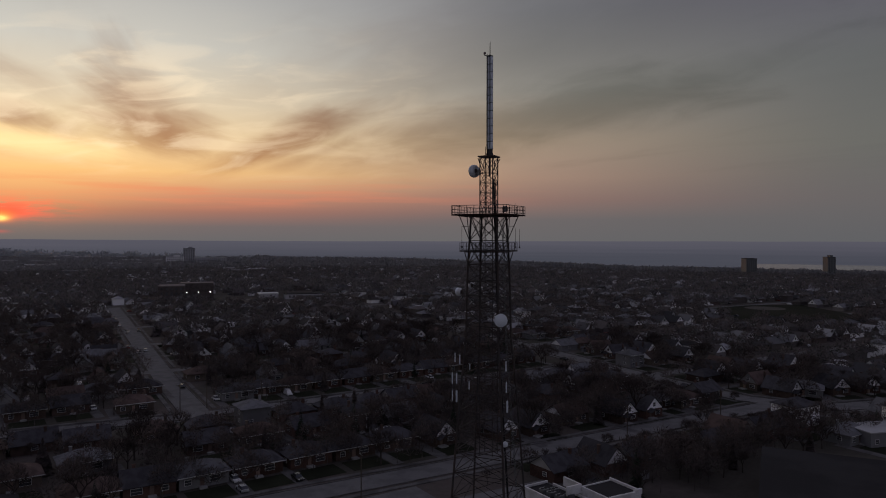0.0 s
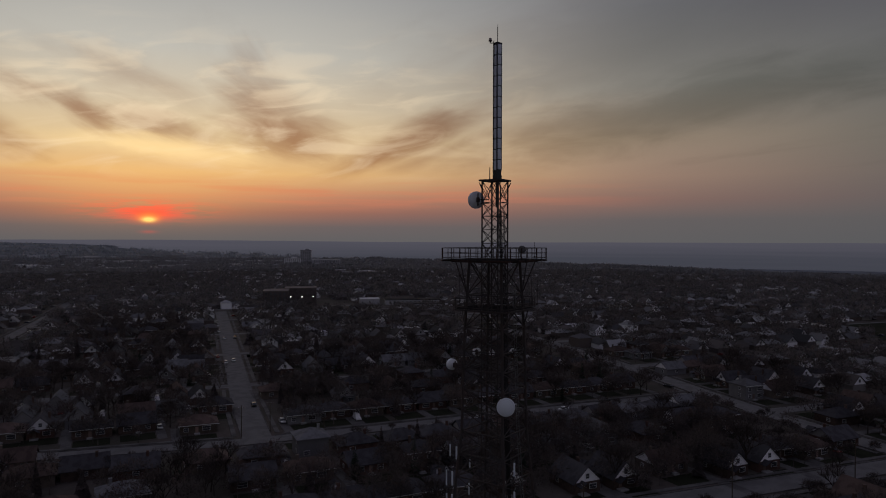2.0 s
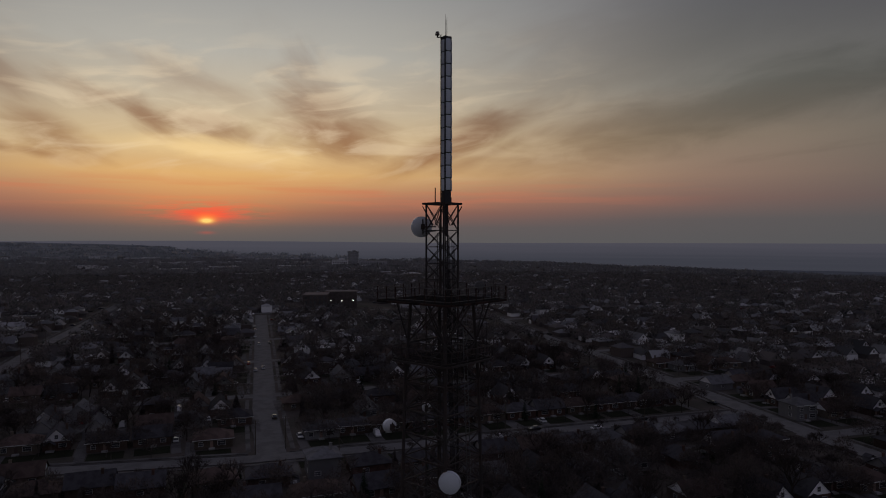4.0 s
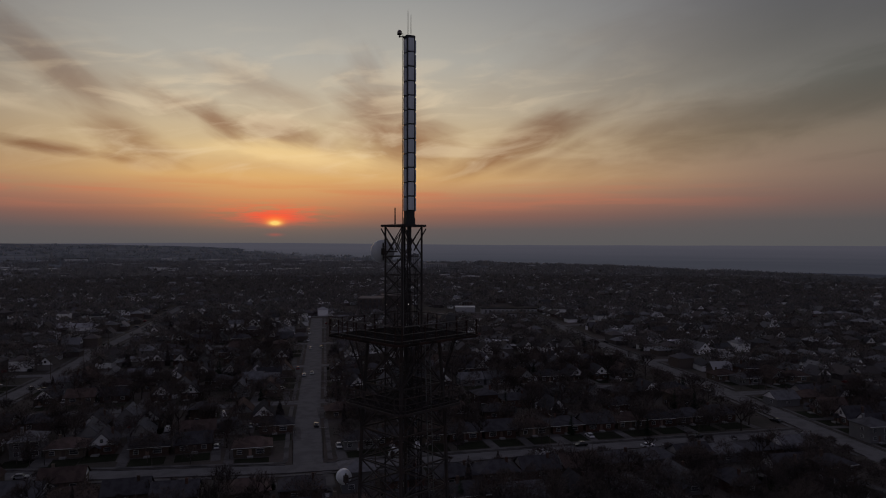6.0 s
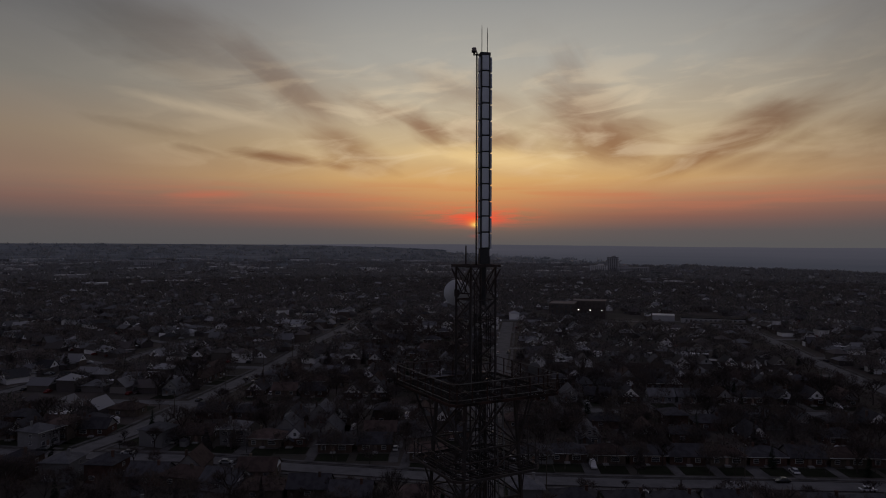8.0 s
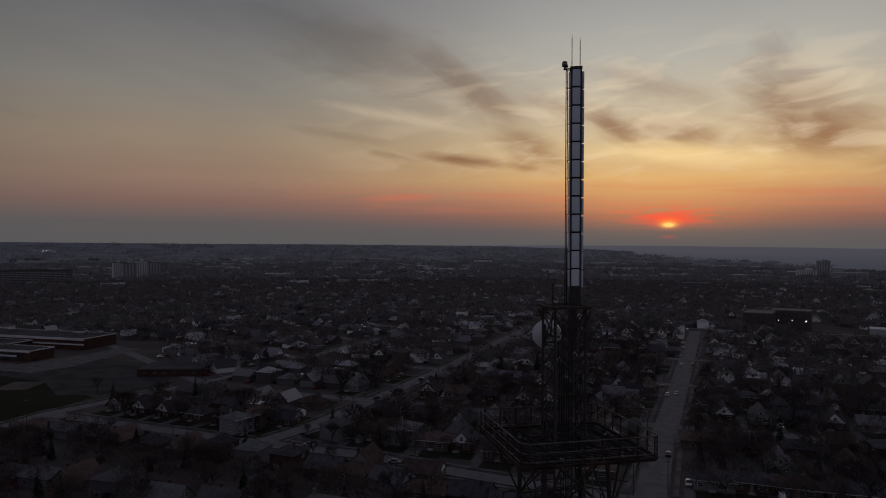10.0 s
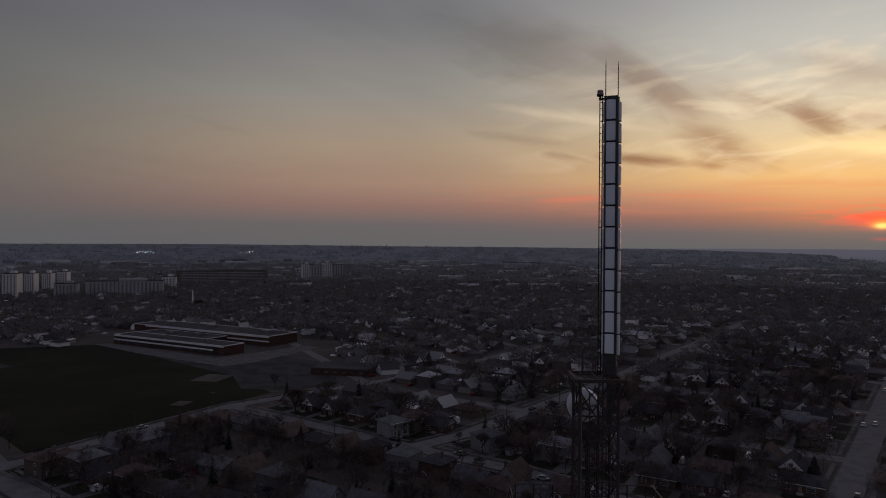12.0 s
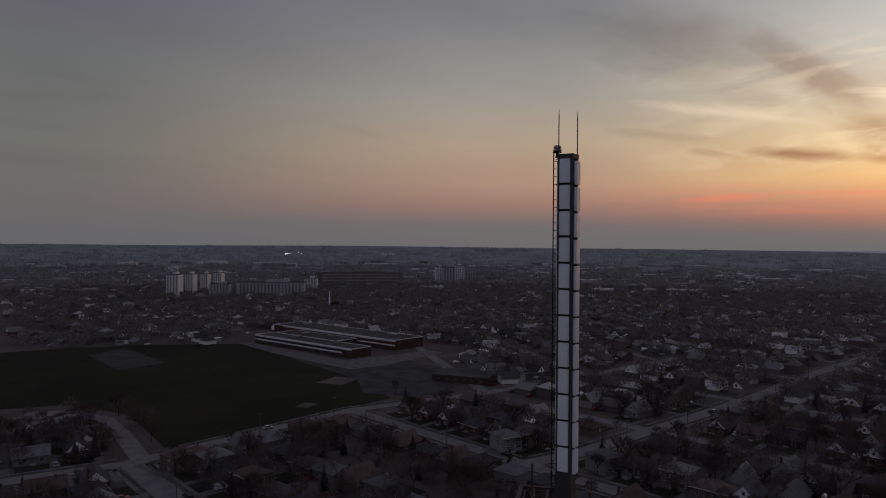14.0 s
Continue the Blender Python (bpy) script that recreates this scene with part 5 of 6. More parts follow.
TREES = []
for i in range(6):
    rnd = random.Random(100 + i)
    t = thing("tree", "bare leafless tree with a fine brown crown", "tree", None, "bare trees")
    g, tw = Geo(), Geo()
    grow(g, tw, Vector((0, 0, -.2)), Vector((rnd.uniform(-.06, .06), rnd.uniform(-.06, .06), 1)), 3.0 + .5 * (i % 3), .20 + .03 * (i % 3), 0, rnd, 3)
    part("trunk", g, BARK, t)
    part("crown", tw, TWIG, t)
    TREES.append(t)
SPRUCES = []
for i in range(3):
    rnd = random.Random(200 + i)
    t = thing("spruce", "dark green narrow spruce tree", "tree", None, "spruces")
    hgt = 8.5 + 2.0 * i
    g, tw = Geo(), Geo()
    g.tube((0, 0, -.2), (0, 0, hgt * .96), .2, .03, 6)
    for j in range(int(hgt * 5)):
        z = .8 + (hgt - .9) * j / (hgt * 5)
        rr = (1 - z / hgt) * (2.3 + .25 * i) * rnd.uniform(.75, 1.1) + .12
        for kk in range(5):
            a = rnd.uniform(0, 6.283)
            o, sd = Vector((math.cos(a), math.sin(a), 0)), Vector((-math.sin(a), math.cos(a), 0))
            b = Vector((0, 0, z))
            tip = b + o * rr + Vector((0, 0, -.28 * rr))
            tw.face([b + o * .1, b.lerp(tip, .55) - sd * rr * .24 + Vector((0, 0, .05)), tip, b.lerp(tip, .55) + sd * rr * .24])
    part("trunk", g, BARK, t)
    part("crown", tw, NEEDLES, t)
    SPRUCES.append(t)
TREE_FIRST = set()


def put_tree(pool, i, x, y, z, size, turn):
    t = pool[i]
    m = pose(x, y, z, 0, 0, turn) @ Matrix.Scale(size, 4)
    if t.name in TREE_FIRST:
        c = copy_thing(t, pose(x, y, z, 0, 0, turn))
        c.scale = (size, size, size)
    else:
        TREE_FIRST.add(t.name)
        t.matrix_basis = m


tall = [(-172, 285, 1), (-150, 288, 1), (-140, 300, 2), (-63, 283, 0), (-73, 262, 0), (-69, 330, 1), (-78, 245, 0), (208, 262, 2), (203, 268, 1), (228, 300, 1), (76, 190, 0), (92, 188, 1), (33, 208, 0), (-10, 190, 1)]
for x, y, i in tall:
    if road_gap(x, y) > .5:
        put_tree(SPRUCES, i, x, y, 0, rng.uniform(.9, 1.15), rng.uniform(0, 360))
        PLACED.append((x, y, 1.5))
count = 0
for _ in range(9000):
    x, y = rng.uniform(-270, 290), rng.uniform(90, 470)
    if count >= 335:
        break
    if not is_near(x, y) or road_gap(x, y) < 3.0 or any(inside(x, y, lot) for lot in LOTS):
        continue
    if any((x - a) ** 2 + (y - b) ** 2 < (c * .72 + 1.2) ** 2 for a, b, c in PLACED):
        continue
    PLACED.append((x, y, 2.2))
    count += 1
    low = .5 if hides_road(x, y) else 1.0
    if rng.random() < .13:
        put_tree(SPRUCES, rng.randrange(3), x, y, 0, low * rng.uniform(.6, 1.0), rng.uniform(0, 360))
    else:
        put_tree(TREES, rng.randrange(6), x, y, 0, low * rng.uniform(.75, 1.4), rng.uniform(0, 360))
for x, y, i, sc in ((112, 112, 1, .8), (121, 104, 2, .9), (140, 108, 3, .9), (150, 103, 4, .8), (99, 131, 0, .5), (150, 115, 5, .9), (180, 130, 1, 1.0), (195, 140, 3, 1.0), (201, 146, 0, .9), (-205, 158, 2, .8), (-172, 168, 0, .8), (-172, 190, 1, .8), (-195, 300, 2, .8), (62, 120, 3, .55)):
    put_tree(TREES, i, x, y, 0, sc, i * 70)

# woods and street trees farther off: ragged twig crowns
vs, fs, n = [], [], 0
rs = np.random.RandomState(11)


def far_tree(x, y, z, h, wdt, k, cone=False, blade=0.2, reach=1.6):
    """A trunk, a few limbs and a loose cloud of twigs; blade and reach are a twig's breadth and length."""
    global n
    if cone:
        m = max(18, k)
        lvl = rs.uniform(.04, .97, m)
        ang = rs.uniform(0, 6.283, m)
        rad = wdt * .34 * (1.03 - lvl) * rs.uniform(.7, 1.1, m)
        for i in range(m):
            c, s, zz = math.cos(ang[i]), math.sin(ang[i]), z + h * lvl[i]
            w2 = rad[i] * .42 + .12
            vs.extend([(x, y, zz + rad[i] * .35), (x + c * rad[i] * .6 - s * w2, y + s * rad[i] * .6 + c * w2, zz), (x + c * rad[i], y + s * rad[i], zz - rad[i] * .25), (x + c * rad[i] * .6 + s * w2, y + s * rad[i] * .6 - c * w2, zz)])
            fs.append((n, n + 1, n + 2, n + 3))
            n += 4
        return
    fork = np.array((x, y, z + h * .28))
    vs.extend([(x - .18, y, z - .5), (x + .18, y, z - .5), tuple(fork)])
    fs.append((n, n + 1, n + 2))
    n += 3
    u = rs.normal(size=(k, 3))
    u /= np.linalg.norm(u, axis=1)[:, None]
    u *= rs.uniform(.35, 1.0, (k, 1)) ** .5
    low = u[:, 2] < -.45
    u[low, 2] *= -.6
    half = np.array([wdt / 2, wdt / 2, h * .36])
    base = u * half * rs.uniform(.75, 1.05, (k, 1)) + np.array((x, y, z + h * .60))
    way = u * .9 + rs.normal(size=(k, 3)) * .55 + np.array((0, 0, .25))
    way /= np.linalg.norm(way, axis=1)[:, None] + 1e-6
    side = np.cross(way, rs.normal(size=(k, 3)))
    side /= np.linalg.norm(side, axis=1)[:, None] + 1e-6
    side *= blade * rs.uniform(.5, 1.3, (k, 1))
    tip = base + way * reach * rs.uniform(.5, 1.2, (k, 1))
    left, right = base - side, base + side
    for i in range(k):
        vs.extend([tuple(left[i]), tuple(right[i]), tuple(tip[i])])
        fs.append((n, n + 1, n + 2))
        n += 3
    for i in range(min(6, k // 8)):
        d = side[i] / (np.linalg.norm(side[i]) + 1e-6) * .12
        vs.extend([tuple(fork - d), tuple(fork + d), tuple(base[i])])
        fs.append((n, n + 1, n + 2))
        n += 3


def flush_trees(name, mat, label):
    global n
    me = bpy.data.meshes.new(name)
    me.from_pydata(vs, [], fs)
    me.materials.append(mat)
    tagged(new(name, me), label, "trees", "", "stuff")
    vs.clear(), fs.clear()
    n = 0


made = 0
for _ in range(9000):
    x, y = rng.uniform(-270, 290), rng.uniform(90, 600)
    if made >= 1500:
        break
    if not is_near(x, y) or road_gap(x, y) < 4.0 or (rng.random() < .88 and hides_road(x, y)) or any(inside(x, y, lot) for lot in LOTS) or any((x - a) ** 2 + (y - b) ** 2 < (c * .62 + .6) ** 2 for a, b, c in PLACED):
        continue
    made += 1
    PLACED.append((x, y, 1.3))
    low = .45 if hides_road(x, y) else 1.0
    far_tree(x, y, 0, low * rng.uniform(5, 12.5), (.25 + .75 * low) * rng.uniform(4.5, 9.5), 300, rng.random() < .08, 0.095, 1.3)
made = 0
for _ in range(6000):                       # the yards along the two nearest streets are thick with trees
    x, y = rng.uniform(95, 235), rng.uniform(105, 232)
    if made >= 230:
        break
    if road_gap(x, y) < 3.4 or any(inside(x, y, lot) for lot in LOTS) or any((x - a) ** 2 + (y - b) ** 2 < (c * .55 + .5) ** 2 for a, b, c in PLACED):
        continue
    made += 1
    PLACED.append((x, y, 1.2))
    low = .42 if hides_road(x, y) else 1.0
    far_tree(x, y, 0, low * rng.uniform(5, 11), (.25 + .75 * low) * rng.uniform(4.5, 9), 300, False, 0.08, 1.2)
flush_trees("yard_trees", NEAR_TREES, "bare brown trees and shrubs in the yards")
made = 0
FAR_SPOTS = []
for _ in range(90000):
    if made >= 16500:
        break
    a, r = rng.uniform(-76, 76), 140 + 1160 * rng.random() ** .72
    x, y = CENTRE[0] + r * math.sin(radians(a)), CENTRE[1] + r * math.cos(radians(a))
    if r > edge_of_plateau(a) - 8 or is_near(x, y) or any(inside(x, y, lot) for lot in LOTS):
        continue
    if r < 700 and (road_gap(x, y) < 5.0 or (rng.random() < .9 and hides_road(x, y))):
        continue
    if r < 520 and any((x - p) ** 2 + (y - q) ** 2 < (c * .55) ** 2 for p, q, c in PLACED):
        continue
    made += 1
    FAR_SPOTS.append((x, y, r, rng.random() < .08))
FAR_SPOTS.sort(key=lambda q: q[2])
for x, y, r, cone in FAR_SPOTS:
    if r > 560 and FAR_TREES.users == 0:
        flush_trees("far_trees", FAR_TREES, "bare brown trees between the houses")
    low = .45 if r < 700 and hides_road(x, y) else (1.0 if r < 560 else .82)
    far_tree(x, y, ground_height(x, y), low * rng.uniform(6, 12.5), (.3 + .7 * low) * rng.uniform(6.5, 11.5), 80 if r < 560 else 30, cone, .26 if r < 560 else .6, 2.0 if r < 560 else 3.0)
flush_trees("mid_trees", MID_TREES, "bare trees between the far houses, paled for haze")
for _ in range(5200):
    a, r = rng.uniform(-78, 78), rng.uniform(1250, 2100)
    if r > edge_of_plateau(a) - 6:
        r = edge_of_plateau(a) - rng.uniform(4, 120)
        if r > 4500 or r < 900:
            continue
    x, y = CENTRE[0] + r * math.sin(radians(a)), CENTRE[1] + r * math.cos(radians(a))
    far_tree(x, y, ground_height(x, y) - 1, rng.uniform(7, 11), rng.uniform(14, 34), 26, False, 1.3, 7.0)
flush_trees("far_woods", WOODS, "bare woods toward the horizon, greyed for haze")
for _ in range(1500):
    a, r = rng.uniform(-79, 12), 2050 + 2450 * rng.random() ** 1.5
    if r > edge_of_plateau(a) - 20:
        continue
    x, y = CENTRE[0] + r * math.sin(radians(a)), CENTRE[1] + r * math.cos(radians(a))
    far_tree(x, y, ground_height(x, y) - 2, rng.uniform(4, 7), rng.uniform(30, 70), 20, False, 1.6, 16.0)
flush_trees("horizon_woods", HAZY_WOODS, "bare woods at the horizon, paled for haze")

# ---- school, large and far buildings ----


def slab_building(name, label, cat, x, y, face, w, d, h, wall, cols, rows, roof=DARK_ROOF, crown=True, band=None):
    """A block with its front's middle at x, y; face: degrees that the front runs from +x."""
    t = thing(name, label, cat, pose(x, y, ground_height(x, y) - .3, 0, 0, face))
    part("wall", Geo().box(0, d / 2, 0, w, d, h), wall, t)
    part("roof", Geo().box(0, d / 2, h, w + .3, d + .3, .7), roof, t)
    if crown:
        part("penthouse", Geo().box(w * .1, d / 2, h + .7, w * .35, d * .5, 3.0), wall, t)
    for i in range(cols):
        part("window_bay", Geo().box(-w * .46 + w * .92 * (i + .5) / cols, -.08, 1.6, w * .92 / cols * .42, .2, h - 2.6), HIGHRISE_GLASS, t)
    for j in range(1, rows if cols else 0):
        part("floor_band", Geo().box(0, -.16, 1.4 + (h - 1.5) * j / rows, w * .94, .2, (h - 1.5) / rows * .38), wall, t)
    if band:
        for j in range(rows):
            part("balcony_band", Geo().box(0, -.5, 1.0 + (h - 1.5) * j / rows, w * .9, 1.2, .9), band, t)
    return t


F = 45
for x, y, w, d, h, mt in ((-890, 515, 17, 26, 33, 0), (-926, 559, 12, 24, 31, 0), (-956, 599, 12, 24, 29, 0), (-966, 628, 13, 24, 30, 0)):
    slab_building("apartment_tower", "pale concrete apartment tower far beyond the field", "apartment tower", x, y, F + 3, w, d, h, HIGHRISE[mt], 4, 10)
slab_building("apartment_block", "grey mid-rise apartment block beside the towers", "apartment block", -837, 559, F + 3, 28, 16, 20, HIGHRISE[1], 6, 6)
slab_building("apartment_block", "long grey apartment block with many balconies", "apartment block", -807, 624, F + 3, 98, 16, 21.5, HIGHRISE[1], 18, 7, band=None)
slab_building("apartment_block", "pale end wing of the long apartment block", "apartment block", -890, 757, F + 3, 21, 18, 20, HIGHRISE[0], 4, 6)
slab_building("apartment_block", "long brown brick apartment block far off", "apartment block", -933, 903, F + 4, 159, 18, 24, HIGHRISE[2], 24, 8, band=HIGHRISE[1])
for x, y, w, h, mt in ((-902, 1089, 15, 33, 0), (-875, 1089, 25, 32, 1), (-889, 1137, 19, 35, 0), (-904, 1188, 24, 30, 1)):
    slab_building("apartment_tower", "far apartment tower with pale and grey walls", "apartment tower", x, y, F + 5, w, 22, h, HIGHRISE[mt], 4, 10)
slab_building("office_building", "far pale office block with bands of windows", "office building", -763, 1800, F + 6, 74, 24, 21, HIGHRISE[1], 14, 6, band=HIGHRISE[0])
slab_building("apartment_tower", "dark round-cornered tower before the lake", "apartment tower", 1201, 620, -32, 13.5, 16, 35, SLATE, 3, 11)
slab_building("apartment_tower", "dark square tower before the lake", "apartment tower", 1123, 718, -32, 19, 20, 31, SLATE, 5, 9, crown=False)
slab_building("office_building", "grey office block by the plateau edge", "office building", 1260, 1039, -32, 42, 20, 20, SLATE, 8, 6)
slab_building("office_building", "low pale office block by the plateau edge", "office building", 1203, 894, -32, 58, 20, 13, SLATE, 10, 3, crown=False)
slab_building("hospital_tower", "grey hospital tower on the far rise", "hospital", 394, 1670, -14, 26, 24, 37, HIGHRISE[1], 5, 10)
slab_building("hospital_wing", "long low hospital wing with a pale roof", "hospital", 432, 1622, -14, 66, 22, 15, HIGHRISE[1], 14, 4, PALE_ROOF, crown=False)
slab_building("hospital_wing", "pale stepped hospital wing beside the tower", "hospital", 358, 1650, -14, 38, 22, 18, HIGHRISE[0], 8, 4, PALE_ROOF)
hall = slab_building("community_hall", "large brick hall with a flat dark roof", "hall", 138, 650, -14, 22, 29, 16, HALL_BRICK, 5, 3, HIGHRISE[2], crown=False)
slab_building("community_hall", "long brick wing with floodlights on its wall", "hall", 167, 678.3, -14, 30, 21, 16.2, HALL_BRICK, 0, 1, HIGHRISE[2], crown=False)
for x, y in ((158, 680.5), (168.2, 677.9), (178.5, 675.4)):
    t = thing("floodlight", "lit white floodlight on the hall wall", "floodlight", pose(x, y - .4, 7.6))
    part("housing", Geo().box(0, .25, -.15, 1.3, .4, 1.0), STEEL, t)
    part("lens", Geo().box(0, 0, 0, .75, .1, .65), FLOOD_GLOW, t)
slab_building("store", "low white shop with a pale flat roof", "store", 232, 664, -14, 19, 16, 4.6, HIGHRISE[1], 0, 1, PALE_ROOF, False)
slab_building("store", "long low strip of shops with a dark roof", "store", 268, 640, -14, 52, 16, 4.8, HIGHRISE[1], 12, 1, DARK_ROOF, False)
slab_building("store", "low strip of shops with a pale roof edge", "store", 262, 606, -14, 40, 14, 4.2, HIGHRISE[1], 8, 1, SCHOOL_ROOF, False)
for x, y, w, d, a in ((10, 1521, 145, 46, 0), (-512, 1660, 86, 40, 12), (-420, 1150, 60, 40, 20), (250, 1625, 120, 50, -10), (215, 2250, 190, 60, -8), (128, 1945, 110, 40, -4), (-1024, 1750, 270, 50, 40), (-530, 1740, 150, 40, 30), (-1110, 1815, 180, 50, 42),
                      (-700, 1320, 80, 40, 30), (-880, 2040, 160, 50, 30), (-540, 1840, 120, 40, 22), (980, 1290, 80, 40, -30), (-1120, 980, 60, 30, 45), (-340, 1900, 110, 40, 12), (330, 1880, 140, 50, -10)):
    slab_building("warehouse", "far low warehouse with a pale flat roof", "warehouse", x, y, a, w * .7, d, 6, HIGHRISE[1], 0, 1, PALE_ROOF, False)
for i in range(26):
    a, r = -76 + i * 3.1, 1500 + (i * 577) % 900
    x, y = CENTRE[0] + r * math.sin(radians(a)), CENTRE[1] + r * math.cos(radians(a))
    slab_building("warehouse", "far low warehouse with a pale flat roof", "warehouse", x, y, -a, 40 + (i * 37) % 90, 30, 7, HIGHRISE[i % 2], 0, 1, PALE_ROOF, False)
# low sheds, plants and shopping halls scattered to the horizon
g = Geo()
for i in range(600):
    a, r = rng.uniform(-76, 50), 1150 + 1250 * rng.random() ** 1.1
    if r > edge_of_plateau(a) - 90:
        continue
    x, y = CENTRE[0] + r * math.sin(radians(a)), CENTRE[1] + r * math.cos(radians(a))
    if any(inside(x, y, lot) for lot in LOTS):
        continue
    k = rng.random() ** 2
    g.box(x, y, ground_height(x, y) - 1, 12 + 50 * k * r / 2000, 10 + 16 * k, rng.uniform(4.5, 7.5) + r / 900, rng.uniform(-14, 14) - a * .6)
setting("far_sheds", g, SHED_ROOF, "low pale and grey sheds among the far woods", "sheds", "stuff")
# lamps of a far lot
for i in range(13):
    a, r = (-55.8 + i * .2 if i < 7 else -48.2 + (i - 7) * .24), 2880 + 60 * (i % 3)
    x, y = CENTRE[0] + r * math.sin(radians(a)), CENTRE[1] + r * math.cos(radians(a))
    t = thing("street_lamp", "lit far street lamp on a tall pole", "street lamp", pose(x, y, ground_height(x, y) - 1), "far street lamps")
    part("post", Geo().tube((0, 0, 0), (0, 0, 14), .3, .2, 5), STEEL, t)
    part("lamp_head", Geo().box(0, 0, 14, 1.5, 1.2, .9), LAMP_GLOW, t)

# the school: two long wings, a link and roof boxes
school = thing("school", "long low red brick school with flat roofs", "school", pose(-350, 350, 0, 0, 0, 2))


def wing(x, y, w, d, h):
    part("wall", Geo().box(x, y, -.2, w, d, h + .2), SCHOOL_BRICK, school)
    part("roof", Geo().box(x, y, h, w - .8, d - .8, .12), SCHOOL_ROOF, school, "grey gravel flat roof")
    for px, py, sx, sy in ((x, y - d / 2, w + .3, .5), (x, y + d / 2, w + .3, .5), (x - w / 2, y, .5, d + .3), (x + w / 2, y, .5, d + .3)):
        part("parapet", Geo().box(px, py, h - .1, sx, sy, .5), PALE_EDGE, school, "pale roof edge")


wing(-5, 13, 114, 18, 6.4)
wing(-32, 36.5, 76, 28, 5.0)
wing(-27, 65.5, 150, 30, 7.4)
for i in range(21):
    for z in (.9, 3.9):
        part("window", Geo().box(-57 + i * 5.1, 3.9, z, 4.4, .2, 1.7), GLASS_DARK, school)
for x, y, z, w in ((-10, 3.85, 2.7, 104), (-5, 3.85, 5.5, 114), (-20, 50.35, 6.3, 136), (4, 50.35, 3.1, 88)):
    part("band", Geo().box(x, y, z, w, .3, 1.0), PALE_EDGE, school, "pale concrete band")
for x, y, sx, sy in ((30, 66, 9, 5), (-30, 68, 7, 5), (42, 72, 5, 4), (-20, 13, 8, 4), (25, 14, 5, 3), (-40, 37, 6, 6), (-12, 40, 5, 4), (-75, 66, 8, 5), (5, 70, 6, 3)):
    part("roof_unit", Geo().box(x, y, 4.9 if 20 < y < 50 else (6.3 if y < 30 else 7.3), sx, sy, 2.2, 0, 0, .2), GALV, school)
gym = slab_building("school_annex", "low flat-roofed annex beside the parking lot", "school", -190, 345, 20, 34, 22, 3.8, SCHOOL_BRICK, 6, 1, SCHOOL_ROOF, False)
church = thing("church", "far church with a thin white spire", "church", pose(-594, 567, 0, 0, 0, 45))
part("nave", Geo().box(8, 8, 0, 14, 26, 7), BRICKS[0], church)
g = Geo()
slab_roof(g, 14, 26, 7, 5, .4)
g.v = [(p[0] + 8, p[1] + 8, p[2]) for p in g.v]
part("roof", g, SHINGLES[0], church)
part("spire", Geo().box(0, 0, 0, 1.9, 1.9, 11).tube((0, 0, 11), (0, 0, 22), 1.0, .05, 8), WHITE_SIDING, church, "white spire")

# ---- beside the tower ----
white = thing("flat_roof_building", "white flat-roofed building at the tower's foot", "building", pose(108.9, 101.4, 0, 0, 0, -3))
part("wall", Geo().box(0, 0, -.2, 8.8, 8.8, 5.7), PARAPET, white)
part("roof", Geo().box(0, 0, 5.5, 8.2, 8.2, .15), DARK_ROOF, white, "grey flat roof")
for x, y, sx, sy, h in ((0, 4.4, 8.6, .3, .5), (4.3, .6, .4, 8.0, .9), (-4.3, 0, .4, 8.6, .7), (-2.6, -4.4, 3.6, .5, 1.0), (1.0, -4.2, 3.6, .5, .8), (3.8, -4.0, 2.0, .6, 1.1), (-4.6, 6.8, .45, 5.2, 1.9), (-6.4, 4.1, 4.0, .45, 1.9)):
    part("parapet", Geo().box(x, y, 5.3 if h < 1.5 else 4.6, sx, sy, h), PARAPET, white, "white parapet")
low = thing("flat_roof_building", "white low wing with roof fans beside the yard", "building", pose(100.8, 109.3, 0, 0, 0, -1))
part("wall", Geo().box(0, 0, -.2, 6.6, 13, 4.0), PARAPET, low)
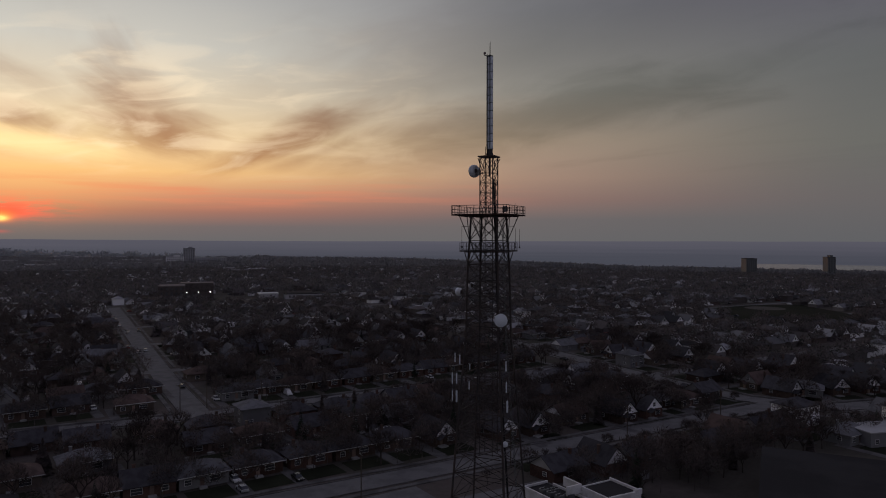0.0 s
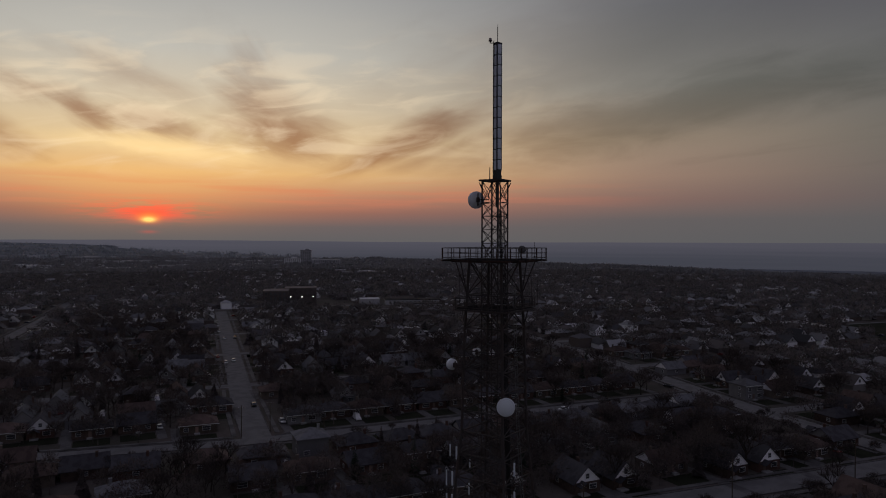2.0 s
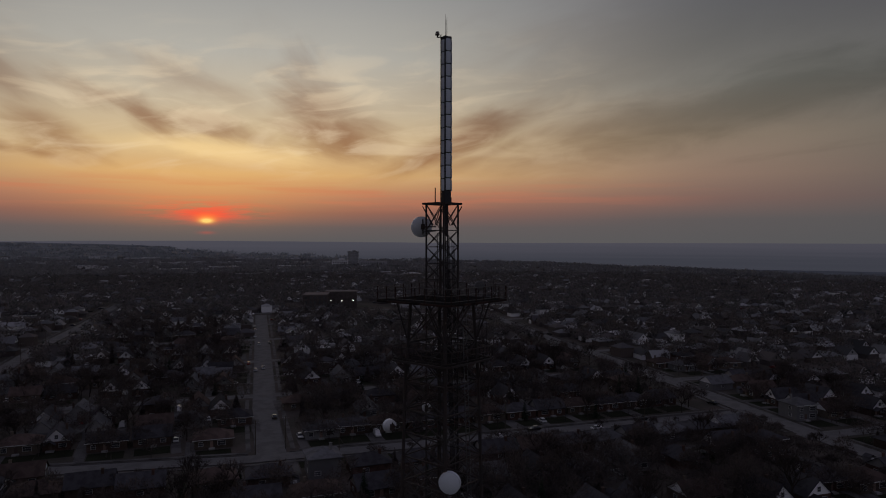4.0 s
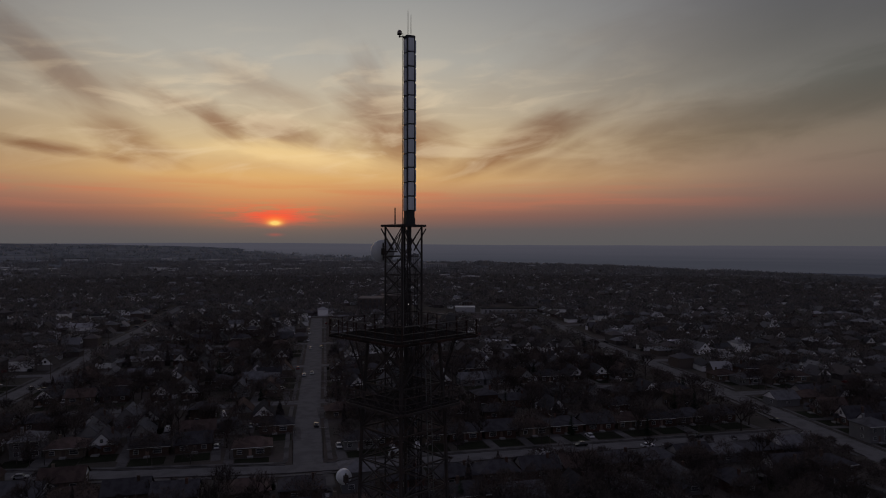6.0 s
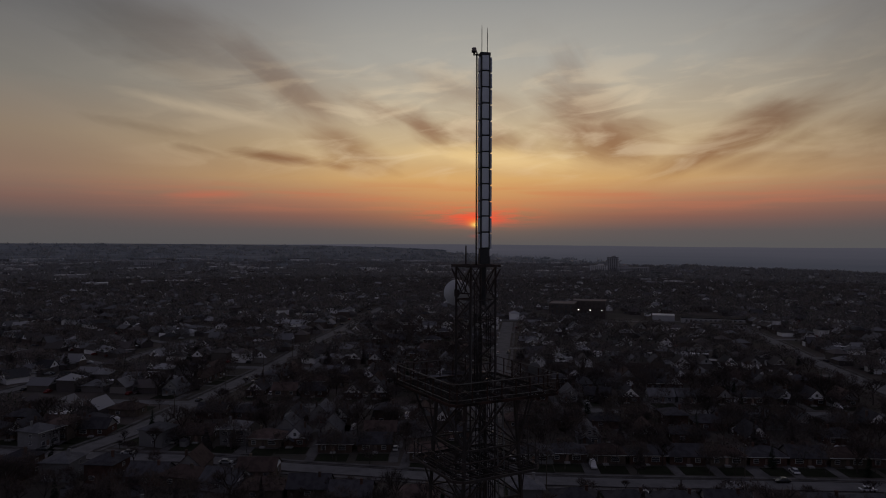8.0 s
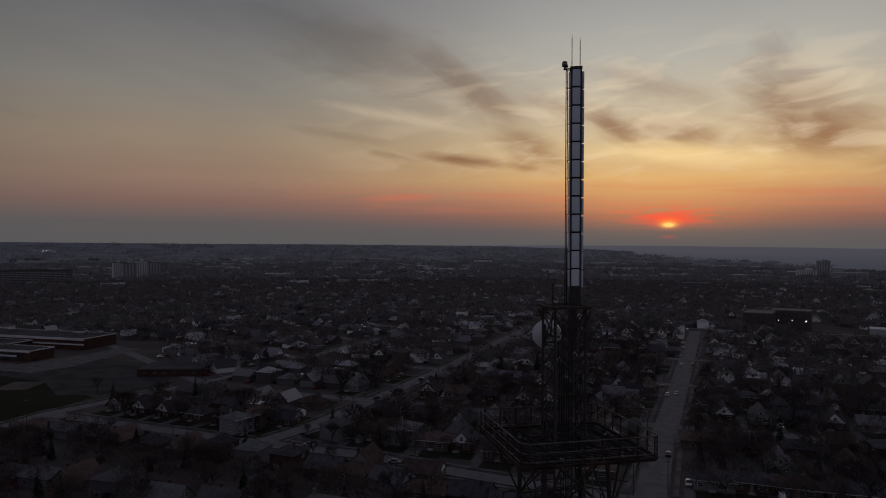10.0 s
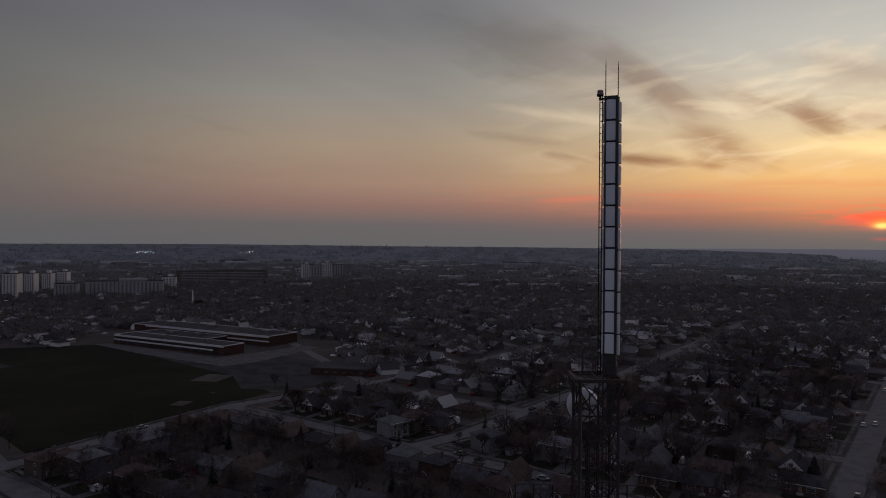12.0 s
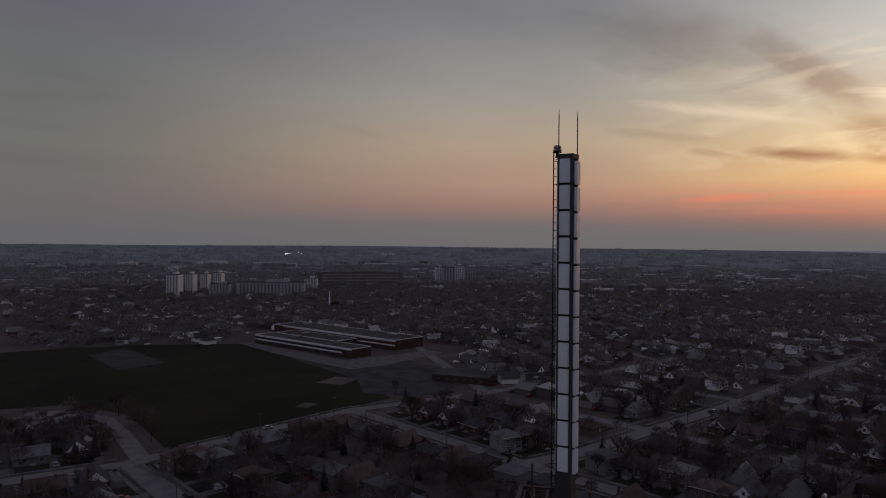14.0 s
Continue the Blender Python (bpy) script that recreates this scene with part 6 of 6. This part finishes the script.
part("roof", Geo().box(0, 0, 3.8, 6.2, 12.6, .12), DARK_ROOF, low, "dark flat roof")
for x, y, sx, sy in ((-3.3, 0, .4, 13.2), (3.3, -1, .4, 11), (0, 6.5, 6.6, .4), (0, -6.5, 6.6, .4)):
    part("parapet", Geo().box(x, y, 3.7, sx, sy, .7), PARAPET, low, "white parapet")
for x, y in ((-1.6, 2.0), (-1.4, -.2), (.6, .9), (1.0, -3.2), (-1.2, -2.6)):
    u = part("rooftop_unit", Geo().box(x, y, 3.9, 1.7, 1.5, 1.0, 0, 0, .1), GALV, low)
    for s in (-.4, .4):
        part("fan_grille", Geo().lathe([(0, 0), (.34, 0), (.34, .08), (0, .08)], 14), CABLE, u).location = (x + s, y, 4.9)
dark = thing("flat_roof_building", "wide dark flat-roofed hall", "building", pose(145, 66.6, 0, 0, 0, 31))
part("wall", Geo().box(0, 0, -.2, 50, 40, 8.2), HIGHRISE[2], dark)
part("roof", Geo().box(0, 0, 8, 50.4, 40.4, .25), DARK_ROOF, dark, "plain dark flat roof")
for x, y in ((-22, 17), (18, -12)):
    part("rooftop_unit", Geo().box(x, y, 8.2, 1.8, 1.5, 1.6, 0, 0, .1), PALE_ROOF, dark)
for x, y, w, d, h, a, rf in ((213, 121, 11, 9, 6.6, -6, SHINGLES[0]), (236, 96, 15, 11, 7.2, -20, SHINGLES[0]), (215, 97, 16, 10, 4.2, -20, PALE_ROOF)):
    t = thing("walk_up_building", "white two-storey building with a dark roof" if rf is not PALE_ROOF else "grey low building with a pale flat roof", "building", pose(x, y, 0, 0, 0, a))
    part("wall", Geo().box(0, 0, -.2, w, d, h), WHITE_SIDING if rf is not PALE_ROOF else BRICKS[3], t)
    if rf is PALE_ROOF:
        part("roof", Geo().box(0, 0, h - .2, w + .5, d + .5, .3), rf, t)
    else:
        g = Geo()
        hip_roof(g, w, d, h - .2, 2.2, .5)
        part("roof", g, rf, t)
    for i in range(4):
        for j in range(2 if h > 5 else 1):
            window(t, -w / 2 + w * (i + .5) / 4, -d / 2, .9 + 2.9 * j, 1.2, 1.2, 0)
